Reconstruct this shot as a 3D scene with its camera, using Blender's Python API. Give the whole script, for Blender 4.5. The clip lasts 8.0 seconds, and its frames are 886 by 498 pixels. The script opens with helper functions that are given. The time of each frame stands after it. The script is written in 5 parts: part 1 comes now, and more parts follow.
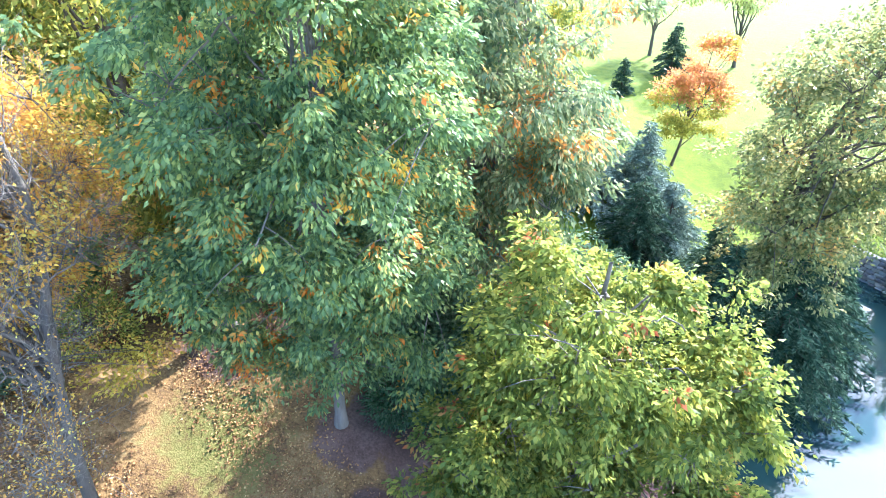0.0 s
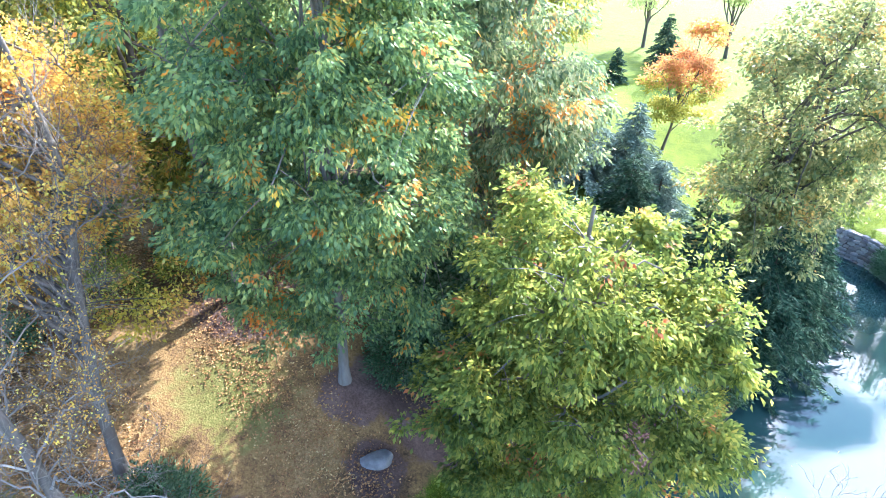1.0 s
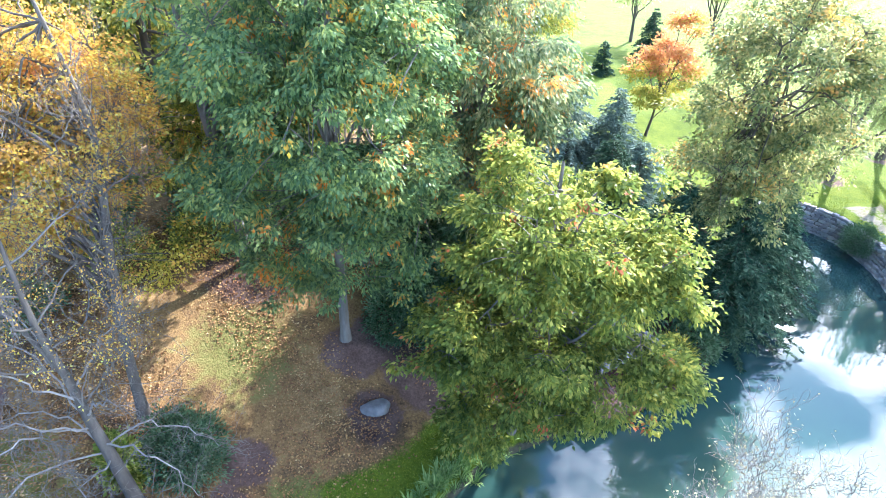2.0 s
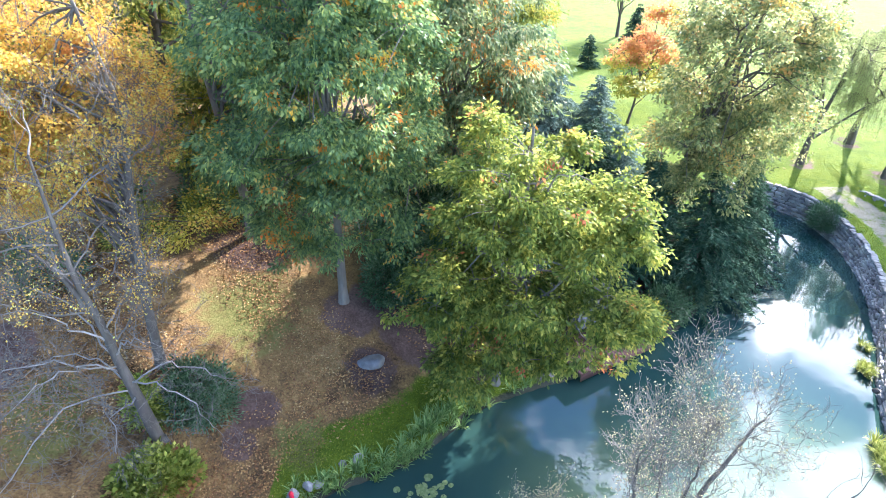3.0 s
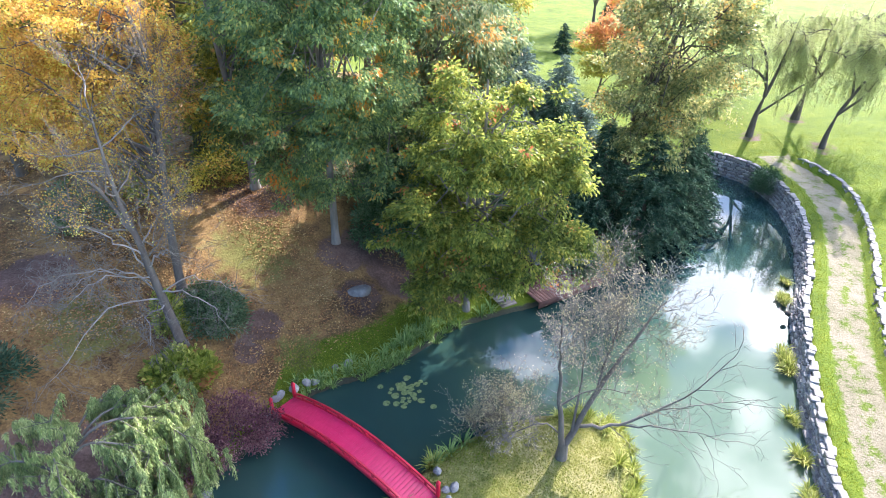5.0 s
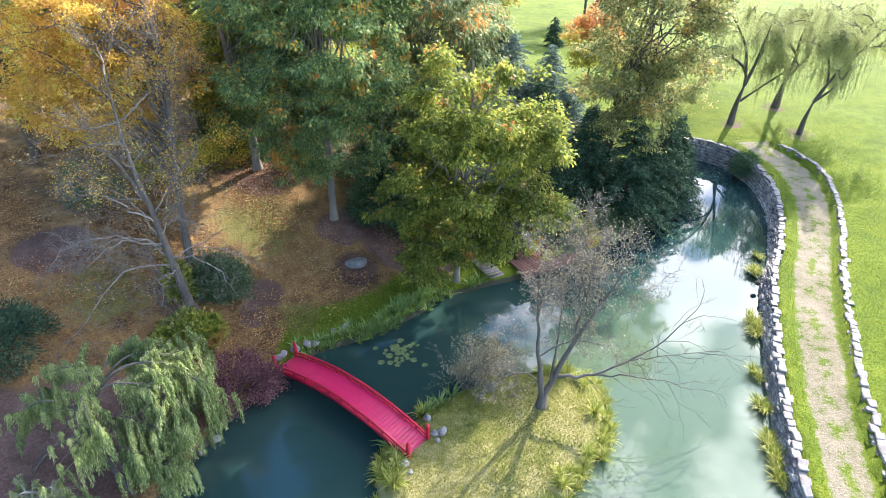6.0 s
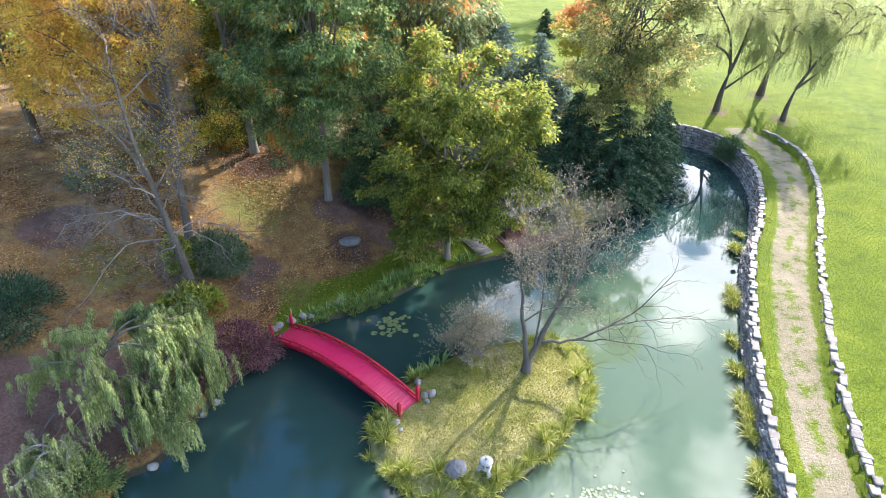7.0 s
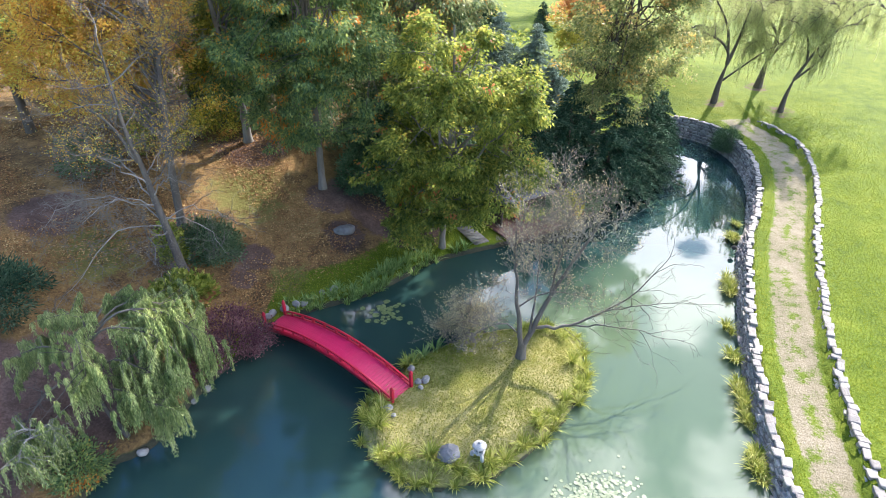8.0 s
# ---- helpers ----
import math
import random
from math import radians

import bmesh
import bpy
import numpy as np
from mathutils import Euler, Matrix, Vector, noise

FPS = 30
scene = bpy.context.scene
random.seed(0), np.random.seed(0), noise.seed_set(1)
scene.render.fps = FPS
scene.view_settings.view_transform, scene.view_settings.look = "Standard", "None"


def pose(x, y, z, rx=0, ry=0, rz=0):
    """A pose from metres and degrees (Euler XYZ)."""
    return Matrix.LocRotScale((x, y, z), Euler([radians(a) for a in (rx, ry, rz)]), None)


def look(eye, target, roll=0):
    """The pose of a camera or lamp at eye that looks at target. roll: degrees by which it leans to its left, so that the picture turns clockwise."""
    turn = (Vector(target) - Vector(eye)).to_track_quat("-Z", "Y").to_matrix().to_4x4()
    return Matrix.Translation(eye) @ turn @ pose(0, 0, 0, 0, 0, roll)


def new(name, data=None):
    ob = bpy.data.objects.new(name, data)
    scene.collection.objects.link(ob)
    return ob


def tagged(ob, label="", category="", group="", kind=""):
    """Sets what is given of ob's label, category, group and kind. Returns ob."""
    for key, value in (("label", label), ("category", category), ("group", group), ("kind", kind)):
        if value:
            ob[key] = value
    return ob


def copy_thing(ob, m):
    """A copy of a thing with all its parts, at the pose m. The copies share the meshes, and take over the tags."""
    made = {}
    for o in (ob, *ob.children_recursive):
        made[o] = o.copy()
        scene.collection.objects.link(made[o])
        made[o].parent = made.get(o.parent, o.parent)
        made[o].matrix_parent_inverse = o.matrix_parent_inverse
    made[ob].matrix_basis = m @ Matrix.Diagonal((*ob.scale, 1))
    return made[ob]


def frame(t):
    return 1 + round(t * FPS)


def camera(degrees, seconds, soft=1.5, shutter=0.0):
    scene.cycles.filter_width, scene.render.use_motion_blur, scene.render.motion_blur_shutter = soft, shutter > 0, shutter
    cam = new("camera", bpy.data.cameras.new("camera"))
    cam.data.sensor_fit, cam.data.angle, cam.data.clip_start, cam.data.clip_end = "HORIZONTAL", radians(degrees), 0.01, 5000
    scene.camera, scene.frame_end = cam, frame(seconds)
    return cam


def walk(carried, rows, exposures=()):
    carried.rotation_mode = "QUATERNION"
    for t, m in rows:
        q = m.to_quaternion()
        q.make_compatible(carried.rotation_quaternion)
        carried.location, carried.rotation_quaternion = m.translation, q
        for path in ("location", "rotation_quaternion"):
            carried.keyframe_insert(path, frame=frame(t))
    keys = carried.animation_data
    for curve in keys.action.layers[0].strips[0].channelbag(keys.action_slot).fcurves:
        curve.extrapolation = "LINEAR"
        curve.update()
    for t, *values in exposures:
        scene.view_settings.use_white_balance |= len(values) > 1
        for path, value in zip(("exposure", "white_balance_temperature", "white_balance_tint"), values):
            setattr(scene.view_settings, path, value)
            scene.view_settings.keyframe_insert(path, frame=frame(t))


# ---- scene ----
cam = camera(74.0, 8.0, soft=0.5)
PATH = [
    (0, (0.157, -0.554, 18.172), (0.089, 1.163, 17.149), 0.7),
    (0.5, (0.152, -1.25, 17.883), (0.088, 0.468, 16.86), 0.7),
    (1, (0.234, -2.157, 17.688), (0.173, -0.439, 16.666), 0.7),
    (1.5, (0.387, -3.272, 17.609), (0.329, -1.553, 16.589), 0.6),
    (3, (0.969, -6.979, 17.466), (0.925, -5.256, 16.452), 0.2),
    (3.5, (1.25, -8.239, 17.463), (1.207, -6.515, 16.449), 0.2),
    (4, (1.465, -9.434, 17.44), (1.435, -7.711, 16.425), 0.2),
    (4.5, (1.673, -10.639, 17.421), (1.648, -8.917, 16.405), 0.3),
    (6, (2.287, -14.091, 17.196), (2.268, -12.368, 16.179), 0.2),
    (6.5, (2.467, -15.021, 17.078), (2.454, -13.3, 16.061), 0.2),
    (7, (2.627, -15.539, 16.849), (2.618, -13.82, 15.827), 0.1),
    (7.5, (2.752, -15.641, 16.581), (2.745, -13.922, 15.559), 0.1),
    (8, (2.839, -15.639, 16.246), (2.833, -13.921, 15.223), 0.1),
]
EXPOSURES = [(0, 2.48, 5400, 15), (1, 2.42, 5450, 15), (2, 2.29, 5500, 15), (3.5, 2.07, 5700, 17), (4.5, 1.92, 5850, 18), (6.5, 1.6, 6250, 15), (8, 1.52, 6300, 15)]
walk(cam, [(t, look(eye, target, roll)) for t, eye, target, roll in PATH], EXPOSURES)

# ---- world, sun ----
SUN_AZ, SUN_EL = radians(34.0), radians(32.0)     # azimuth east of +y
sun_dir = Vector((math.sin(SUN_AZ) * math.cos(SUN_EL), math.cos(SUN_AZ) * math.cos(SUN_EL), math.sin(SUN_EL)))
sun = new("sun", bpy.data.lights.new("sun", "SUN"))
sun.data.energy, sun.data.angle, sun.data.color = 5.0, radians(0.7), (1.0, 0.92, 0.79)
sun.matrix_world = look(sun_dir * 80, (0, 0, 0))

world = bpy.data.worlds.new("sky")
scene.world = world
world.use_nodes = True
wt = world.node_tree
wn, wl = wt.nodes, wt.links
wbg = wn["Background"]
sky = wn.new("ShaderNodeTexSky")
sky.sky_type, sky.sun_disc, sky.sun_elevation, sky.sun_rotation = "NISHITA", False, SUN_EL, SUN_AZ
sky.air_density, sky.dust_density, sky.ozone_density = 1.1, 0.25, 3.0
wco = wn.new("ShaderNodeTexCoord")
wsep = wn.new("ShaderNodeSeparateXYZ")
wl.new(wco.outputs["Generated"], wsep.inputs[0])
wadd = wn.new("ShaderNodeMath"); wadd.operation = "ADD"; wadd.inputs[1].default_value = 0.25
wl.new(wsep.outputs["Z"], wadd.inputs[0])
wdiv = wn.new("ShaderNodeVectorMath"); wdiv.operation = "DIVIDE"
wl.new(wco.outputs["Generated"], wdiv.inputs[0])
wcmb = wn.new("ShaderNodeCombineXYZ")
for k in range(3):
    wl.new(wadd.outputs[0], wcmb.inputs[k])
wl.new(wcmb.outputs[0], wdiv.inputs[1])
wmap = wn.new("ShaderNodeMapping")
wmap.inputs["Location"].default_value = (3.5, 27.24, 0.0)
wl.new(wdiv.outputs[0], wmap.inputs["Vector"])
wnoi = wn.new("ShaderNodeTexNoise")
wnoi.inputs["Scale"].default_value, wnoi.inputs["Detail"].default_value, wnoi.inputs["Roughness"].default_value = 4.2, 8.0, 0.52
wl.new(wmap.outputs[0], wnoi.inputs["Vector"])
wramp = wn.new("ShaderNodeValToRGB")
wramp.color_ramp.elements[0].position, wramp.color_ramp.elements[1].position = 0.535, 0.655
# the cloud bank stands thicker towards the east
weast = wn.new("ShaderNodeVectorMath"); weast.operation = "DOT_PRODUCT"; weast.inputs[1].default_value = (0.12, 0.06, 0.0)
wl.new(wco.outputs["Generated"], weast.inputs[0])
wsum = wn.new("ShaderNodeMath"); wsum.operation = "ADD"
wl.new(wnoi.outputs["Fac"], wsum.inputs[0])
wl.new(weast.outputs["Value"], wsum.inputs[1])
# banks of cloud and the blue gaps between them: centre in the cloud plane, radius, more or less cloud
wtop = wsum.outputs[0]
for cx, cy, cr, gain in ((0.67, 0.84, 0.10, 0.16), (0.60, 0.98, 0.11, 0.14), (0.53, 1.18, 0.11, 0.12), (0.51, 0.71, 0.05, 0.12), (0.57, 0.60, 0.06, 0.12),
                         (0.59, 0.69, 0.06, -0.22), (0.53, 0.84, 0.07, -0.2), (0.455, 0.77, 0.07, -0.16), (0.545, 1.10, 0.035, -0.2), (0.72, 0.70, 0.05, -0.12)):
    wdis = wn.new("ShaderNodeVectorMath"); wdis.operation = "DISTANCE"; wdis.inputs[1].default_value = (cx, cy, 0.0)
    wflat = wn.new("ShaderNodeVectorMath"); wflat.operation = "MULTIPLY"; wflat.inputs[1].default_value = (1, 1, 0)
    wl.new(wdiv.outputs[0], wflat.inputs[0])
    wl.new(wflat.outputs[0], wdis.inputs[0])
    wblob = wn.new("ShaderNodeMapRange"); wblob.interpolation_type = "SMOOTHSTEP"
    wblob.inputs["From Min"].default_value, wblob.inputs["From Max"].default_value = cr * 1.5, cr * 0.2
    wblob.inputs["To Min"].default_value, wblob.inputs["To Max"].default_value = 0.0, gain
    wl.new(wdis.outputs["Value"], wblob.inputs["Value"])
    wnext = wn.new("ShaderNodeMath"); wnext.operation = "ADD"
    wl.new(wtop, wnext.inputs[0])
    wl.new(wblob.outputs[0], wnext.inputs[1])
    wtop = wnext.outputs[0]
wl.new(wtop, wramp.inputs[0])
wmix = wn.new("ShaderNodeMix"); wmix.data_type = "RGBA"
wl.new(wramp.outputs["Color"], wmix.inputs["Factor"])
wsat = wn.new("ShaderNodeHueSaturation")
wsat.inputs["Saturation"].default_value, wsat.inputs["Value"].default_value = 1.2, 1.0
wl.new(sky.outputs[0], wsat.inputs["Color"])
wl.new(wsat.outputs[0], wmix.inputs[6])
# clouds shine most where they stand near the sun
wdot = wn.new("ShaderNodeVectorMath"); wdot.operation = "DOT_PRODUCT"; wdot.inputs[1].default_value = sun_dir
wl.new(wco.outputs["Generated"], wdot.inputs[0])
wnear = wn.new("ShaderNodeMapRange")
wnear.inputs["From Min"].default_value, wnear.inputs["From Max"].default_value = 0.80, 1.0
wnear.inputs["To Min"].default_value, wnear.inputs["To Max"].default_value = 18.0, 22.0
wl.new(wdot.outputs["Value"], wnear.inputs["Value"])
wtint = wn.new("ShaderNodeVectorMath"); wtint.operation = "SCALE"; wtint.inputs[0].default_value = (0.98, 0.99, 1.03)
wl.new(wnear.outputs[0], wtint.inputs["Scale"])
wl.new(wtint.outputs[0], wmix.inputs[7])
wl.new(wmix.outputs[2], wbg.inputs["Color"])
wbg.inputs["Strength"].default_value = 0.125
scene.view_settings.exposure = 0.0


# ---- materials ----
def nodes_of(m):
    m.use_nodes = True
    t = m.node_tree
    return t.nodes, t.links, t.nodes["Principled BSDF"]


def ramp_node(n, stops):
    r = n.new("ShaderNodeValToRGB")
    e = r.color_ramp.elements
    while len(e) < len(stops):
        e.new(0.5)
    for el, (p, c) in zip(e, stops):
        el.position, el.color = p, (*c, 1)
    return r


def noise_node(n, l, scale, detail=4.0, rough=0.55, coord=None):
    t = n.new("ShaderNodeTexNoise")
    t.inputs["Scale"].default_value, t.inputs["Detail"].default_value, t.inputs["Roughness"].default_value = scale, detail, rough
    if coord:
        l.new(coord, t.inputs["Vector"])
    return t


def mix_node(n, l, fac, a, b, mode="MIX"):
    m = n.new("ShaderNodeMix")
    m.data_type, m.blend_type = "RGBA", mode
    for sock, v in ((m.inputs["Factor"], fac), (m.inputs[6], a), (m.inputs[7], b)):
        if hasattr(v, "links"):
            l.new(v, sock)
        elif isinstance(v, (int, float)):
            sock.default_value = v
        else:
            sock.default_value = (*v, 1)
    return m.outputs[2]


def maths(n, l, op, a, b=0.0, clamp=False):
    m = n.new("ShaderNodeMath")
    m.operation, m.use_clamp = op, clamp
    for sock, v in zip(m.inputs, (a, b)):
        if hasattr(v, "links"):
            l.new(v, sock)
        else:
            sock.default_value = v
    return m.outputs[0]


def leaf_material(name, stops, patch=None, patch_at=0.62, patch_scale=0.45, translucent=0.5, rough=0.5, spec=0.22):
    """Leaves: each leaf its own tone along the stops; clumps of turned leaves where a coarse noise is high."""
    m = bpy.data.materials.new(name)
    n, l, p = nodes_of(m)
    geo = n.new("ShaderNodeNewGeometry")
    co = n.new("ShaderNodeTexCoord")
    r = ramp_node(n, stops)
    big = noise_node(n, l, 0.9, 3.0, 0.6, co.outputs["Object"])
    f = maths(n, l, "ADD", maths(n, l, "MULTIPLY", geo.outputs["Random Per Island"], 0.75), maths(n, l, "MULTIPLY", maths(n, l, "SUBTRACT", big.outputs["Fac"], 0.40), 1.5), True)
    l.new(f, r.inputs[0])
    col = r.outputs["Color"]
    if patch:
        pn = noise_node(n, l, patch_scale, 3.0, 0.55, co.outputs["Object"])
        lift = maths(n, l, "MULTIPLY", maths(n, l, "SUBTRACT", geo.outputs["Random Per Island"], 0.5), 0.14)
        pf = maths(n, l, "MULTIPLY", maths(n, l, "SUBTRACT", maths(n, l, "ADD", pn.outputs["Fac"], lift), patch_at), 14.0, True)
        pr = ramp_node(n, [(i / max(1, len(patch) - 1), c) for i, c in enumerate(patch)])
        wn2 = noise_node(n, l, 0.8, 2.0, 0.5, co.outputs["Object"])
        l.new(maths(n, l, "ADD", maths(n, l, "MULTIPLY", maths(n, l, "SUBTRACT", wn2.outputs["Fac"], 0.3), 2.0), maths(n, l, "MULTIPLY", geo.outputs["Random Per Island"], 0.3), True), pr.inputs[0])
        col = mix_node(n, l, pf, col, pr.outputs["Color"])
    l.new(col, p.inputs["Base Color"])
    p.inputs["Roughness"].default_value = rough
    p.inputs["Specular IOR Level"].default_value = spec
    tr = n.new("ShaderNodeBsdfTranslucent")
    l.new(col, tr.inputs["Color"])
    mx = n.new("ShaderNodeMixShader")
    mx.inputs[0].default_value = translucent
    l.new(p.outputs[0], mx.inputs[1])
    l.new(tr.outputs[0], mx.inputs[2])
    l.new(mx.outputs[0], n["Material Output"].inputs["Surface"])
    return m


def rough_material(name, stops, scale=6.0, bump=0.4, rough=0.85, bump_scale=30.0, per_object=0.0, stretch=(1, 1, 1), metal=0.0, spec=0.5):
    """Bark, stone, timber, paint: two scales of noise in colour, fine bump."""
    m = bpy.data.materials.new(name)
    n, l, p = nodes_of(m)
    co = n.new("ShaderNodeTexCoord")
    mp = n.new("ShaderNodeMapping")
    mp.inputs["Scale"].default_value = stretch
    l.new(co.outputs["Object"], mp.inputs["Vector"])
    a = noise_node(n, l, scale, 6.0, 0.62, mp.outputs[0])
    b = noise_node(n, l, scale * 0.2, 3.0, 0.5, mp.outputs[0])
    f = maths(n, l, "ADD", maths(n, l, "MULTIPLY", a.outputs["Fac"], 0.7), maths(n, l, "MULTIPLY", b.outputs["Fac"], 0.5))
    f = maths(n, l, "SUBTRACT", f, 0.1)
    if per_object:
        oi = n.new("ShaderNodeObjectInfo")
        geo = n.new("ShaderNodeNewGeometry")
        rr = maths(n, l, "FRACT", maths(n, l, "ADD", oi.outputs["Random"], geo.outputs["Random Per Island"]))
        f = maths(n, l, "ADD", f, maths(n, l, "MULTIPLY", maths(n, l, "SUBTRACT", rr, 0.5), per_object), True)
    r = ramp_node(n, stops)
    l.new(f, r.inputs[0])
    l.new(r.outputs["Color"], p.inputs["Base Color"])
    p.inputs["Roughness"].default_value, p.inputs["Metallic"].default_value = rough, metal
    p.inputs["Specular IOR Level"].default_value = spec
    bn = noise_node(n, l, bump_scale, 5.0, 0.6, mp.outputs[0])
    bp = n.new("ShaderNodeBump")
    bp.inputs["Strength"].default_value, bp.inputs["Distance"].default_value = bump, 0.03
    l.new(bn.outputs["Fac"], bp.inputs["Height"])
    l.new(bp.outputs["Normal"], p.inputs["Normal"])
    return m


M_oak = leaf_material("oak_leaves", [(0, (0.080, 0.150, 0.070)), (0.45, (0.185, 0.285, 0.118)), (0.8, (0.340, 0.430, 0.145)), (1, (0.56, 0.58, 0.17))],
                      [(0.800, 0.717, 0.083), (0.800, 0.360, 0.050), (0.779, 0.217, 0.050)], 0.615, 0.9)
M_oak_turn = leaf_material("turning_oak_leaves", [(0, (0.099, 0.165, 0.092)), (0.45, (0.198, 0.264, 0.123)), (0.8, (0.363, 0.396, 0.186)), (1, (0.528, 0.512, 0.268))],
                           [(0.743, 0.495, 0.103), (0.660, 0.297, 0.062), (0.495, 0.165, 0.062)], 0.58, 0.7)
M_walnut = leaf_material("yellow_green_leaves", [(0, (0.090, 0.140, 0.036)), (0.4, (0.205, 0.262, 0.058)), (0.75, (0.365, 0.40, 0.085)), (1, (0.60, 0.54, 0.11))],
                         [(0.617, 0.395, 0.075), (0.617, 0.198, 0.075), (0.582, 0.148, 0.094)], 0.65, 0.5, translucent=0.6)
M_redleaf = leaf_material("reddened_leaves", [(0, (0.30, 0.10, 0.05)), (0.5, (0.55, 0.17, 0.08)), (1, (0.62, 0.30, 0.12))])
M_gold = leaf_material("clear_yellow_leaves", [(0, (0.30, 0.24, 0.03)), (0.5, (0.52, 0.42, 0.05)), (1, (0.68, 0.58, 0.12))], translucent=0.5)
M_maple = leaf_material("golden_leaves", [(0, (0.430, 0.252, 0.075)), (0.4, (0.757, 0.432, 0.090)), (0.75, (0.800, 0.637, 0.112)), (1, (0.800, 0.800, 0.225))],
                        [(0.554, 0.457, 0.125), (0.757, 0.365, 0.125)], 0.62, 0.4)
M_olive = leaf_material("olive_leaves", [(0, (0.112, 0.160, 0.039)), (0.5, (0.282, 0.319, 0.067)), (0.8, (0.564, 0.521, 0.097)), (1, (0.789, 0.661, 0.116))], [(0.751, 0.581, 0.097), (0.564, 0.260, 0.077)], 0.6, 0.6)
M_grey = leaf_material("grey_green_leaves", [(0, (0.115, 0.160, 0.064)), (0.45, (0.25, 0.29, 0.112)), (0.75, (0.45, 0.43, 0.165)), (1, (0.66, 0.56, 0.235))], [(0.734, 0.508, 0.099), (0.605, 0.333, 0.123)], 0.6, 0.5)
M_spruce = leaf_material("spruce_needles", [(0, (0.018, 0.045, 0.026)), (0.5, (0.042, 0.088, 0.050)), (0.85, (0.090, 0.150, 0.090)), (1, (0.17, 0.24, 0.15))], translucent=0.15, rough=0.85, spec=0.1)
M_blue = leaf_material("blue_spruce_needles", [(0, (0.080, 0.130, 0.105)), (0.5, (0.185, 0.255, 0.205)), (1, (0.38, 0.47, 0.38))], translucent=0.15, rough=0.85, spec=0.1)
M_orange = leaf_material("orange_leaves", [(0, (0.55, 0.20, 0.09)), (0.5, (0.70, 0.32, 0.13)), (1, (0.72, 0.45, 0.15))], [(0.58, 0.48, 0.08), (0.52, 0.46, 0.08)], 0.56, 0.3)
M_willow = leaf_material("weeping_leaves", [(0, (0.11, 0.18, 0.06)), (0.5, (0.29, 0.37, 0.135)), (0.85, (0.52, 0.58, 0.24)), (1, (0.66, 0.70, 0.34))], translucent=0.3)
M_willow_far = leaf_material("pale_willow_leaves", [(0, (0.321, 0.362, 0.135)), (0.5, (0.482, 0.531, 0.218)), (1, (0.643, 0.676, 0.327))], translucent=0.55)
M_shrub = leaf_material("dark_shrub_leaves", [(0, (0.036, 0.081, 0.033)), (0.5, (0.090, 0.163, 0.074)), (1, (0.198, 0.270, 0.147))], translucent=0.2)
M_hosta = leaf_material("lime_shrub_leaves", [(0, (0.125, 0.187, 0.032)), (0.5, (0.312, 0.374, 0.063)), (1, (0.624, 0.624, 0.157))], [(0.655, 0.530, 0.079), (0.468, 0.187, 0.125)], 0.62, 1.2)
M_purple = leaf_material("purple_shrub_leaves", [(0, (0.075, 0.030, 0.045)), (0.5, (0.18, 0.075, 0.10)), (1, (0.34, 0.19, 0.19))], translucent=0.35)
M_reed = leaf_material("iris_blades", [(0, (0.101, 0.185, 0.046)), (0.5, (0.218, 0.336, 0.092)), (1, (0.403, 0.504, 0.185))], translucent=0.3)
M_lilyblade = leaf_material("daylily_blades", [(0, (0.15, 0.20, 0.03)), (0.5, (0.35, 0.39, 0.07)), (1, (0.66, 0.62, 0.24))], translucent=0.45)
M_pad = leaf_material("lily_pad_skin", [(0, (0.072, 0.112, 0.032)), (0.5, (0.128, 0.176, 0.064)), (1, (0.240, 0.280, 0.144))], translucent=0.05, rough=0.35)
M_pad_pale = leaf_material("pale_lily_pad_skin", [(0, (0.122, 0.167, 0.087)), (0.5, (0.201, 0.247, 0.153)), (1, (0.290, 0.333, 0.224))], translucent=0.05, rough=0.35)
M_twigleaf = leaf_material("sparse_pale_leaves", [(0, (0.32, 0.24, 0.15)), (0.5, (0.50, 0.44, 0.24)), (1, (0.68, 0.62, 0.38))], translucent=0.35)
M_lowmaple = leaf_material("yellow_green_maple_leaves", [(0, (0.26, 0.27, 0.05)), (0.5, (0.45, 0.42, 0.07)), (1, (0.62, 0.50, 0.10))])
M_grass = leaf_material("grass_blades", [(0, (0.12, 0.19, 0.014)), (0.5, (0.22, 0.28, 0.022)), (1, (0.35, 0.37, 0.05))], translucent=0.45)
M_drygrass = leaf_material("dry_grass_blades", [(0, (0.10, 0.14, 0.018)), (0.5, (0.23, 0.26, 0.042)), (1, (0.44, 0.40, 0.12))], translucent=0.4)
M_litter = leaf_material("fallen_leaf_skin", [(0, (0.156, 0.072, 0.037)), (0.4, (0.325, 0.169, 0.069)), (0.8, (0.468, 0.286, 0.112)), (1, (0.624, 0.468, 0.225))], translucent=0.1, rough=0.7)

M_bark = rough_material("grey_bark", [(0.2, (0.08, 0.07, 0.06)), (0.55, (0.20, 0.18, 0.16)), (0.9, (0.33, 0.31, 0.28))], 5.0, 0.8, stretch=(1, 1, 0.25))
M_bark_mid = rough_material("brown_grey_bark", [(0.2, (0.05, 0.043, 0.038)), (0.55, (0.13, 0.115, 0.10)), (0.9, (0.24, 0.22, 0.20))], 5.0, 0.9, stretch=(1, 1, 0.25))
M_bark_dark = rough_material("dark_bark", [(0.2, (0.045, 0.036, 0.028)), (0.6, (0.11, 0.09, 0.07)), (0.9, (0.20, 0.17, 0.14))], 6.0, 0.8, stretch=(1, 1, 0.25))
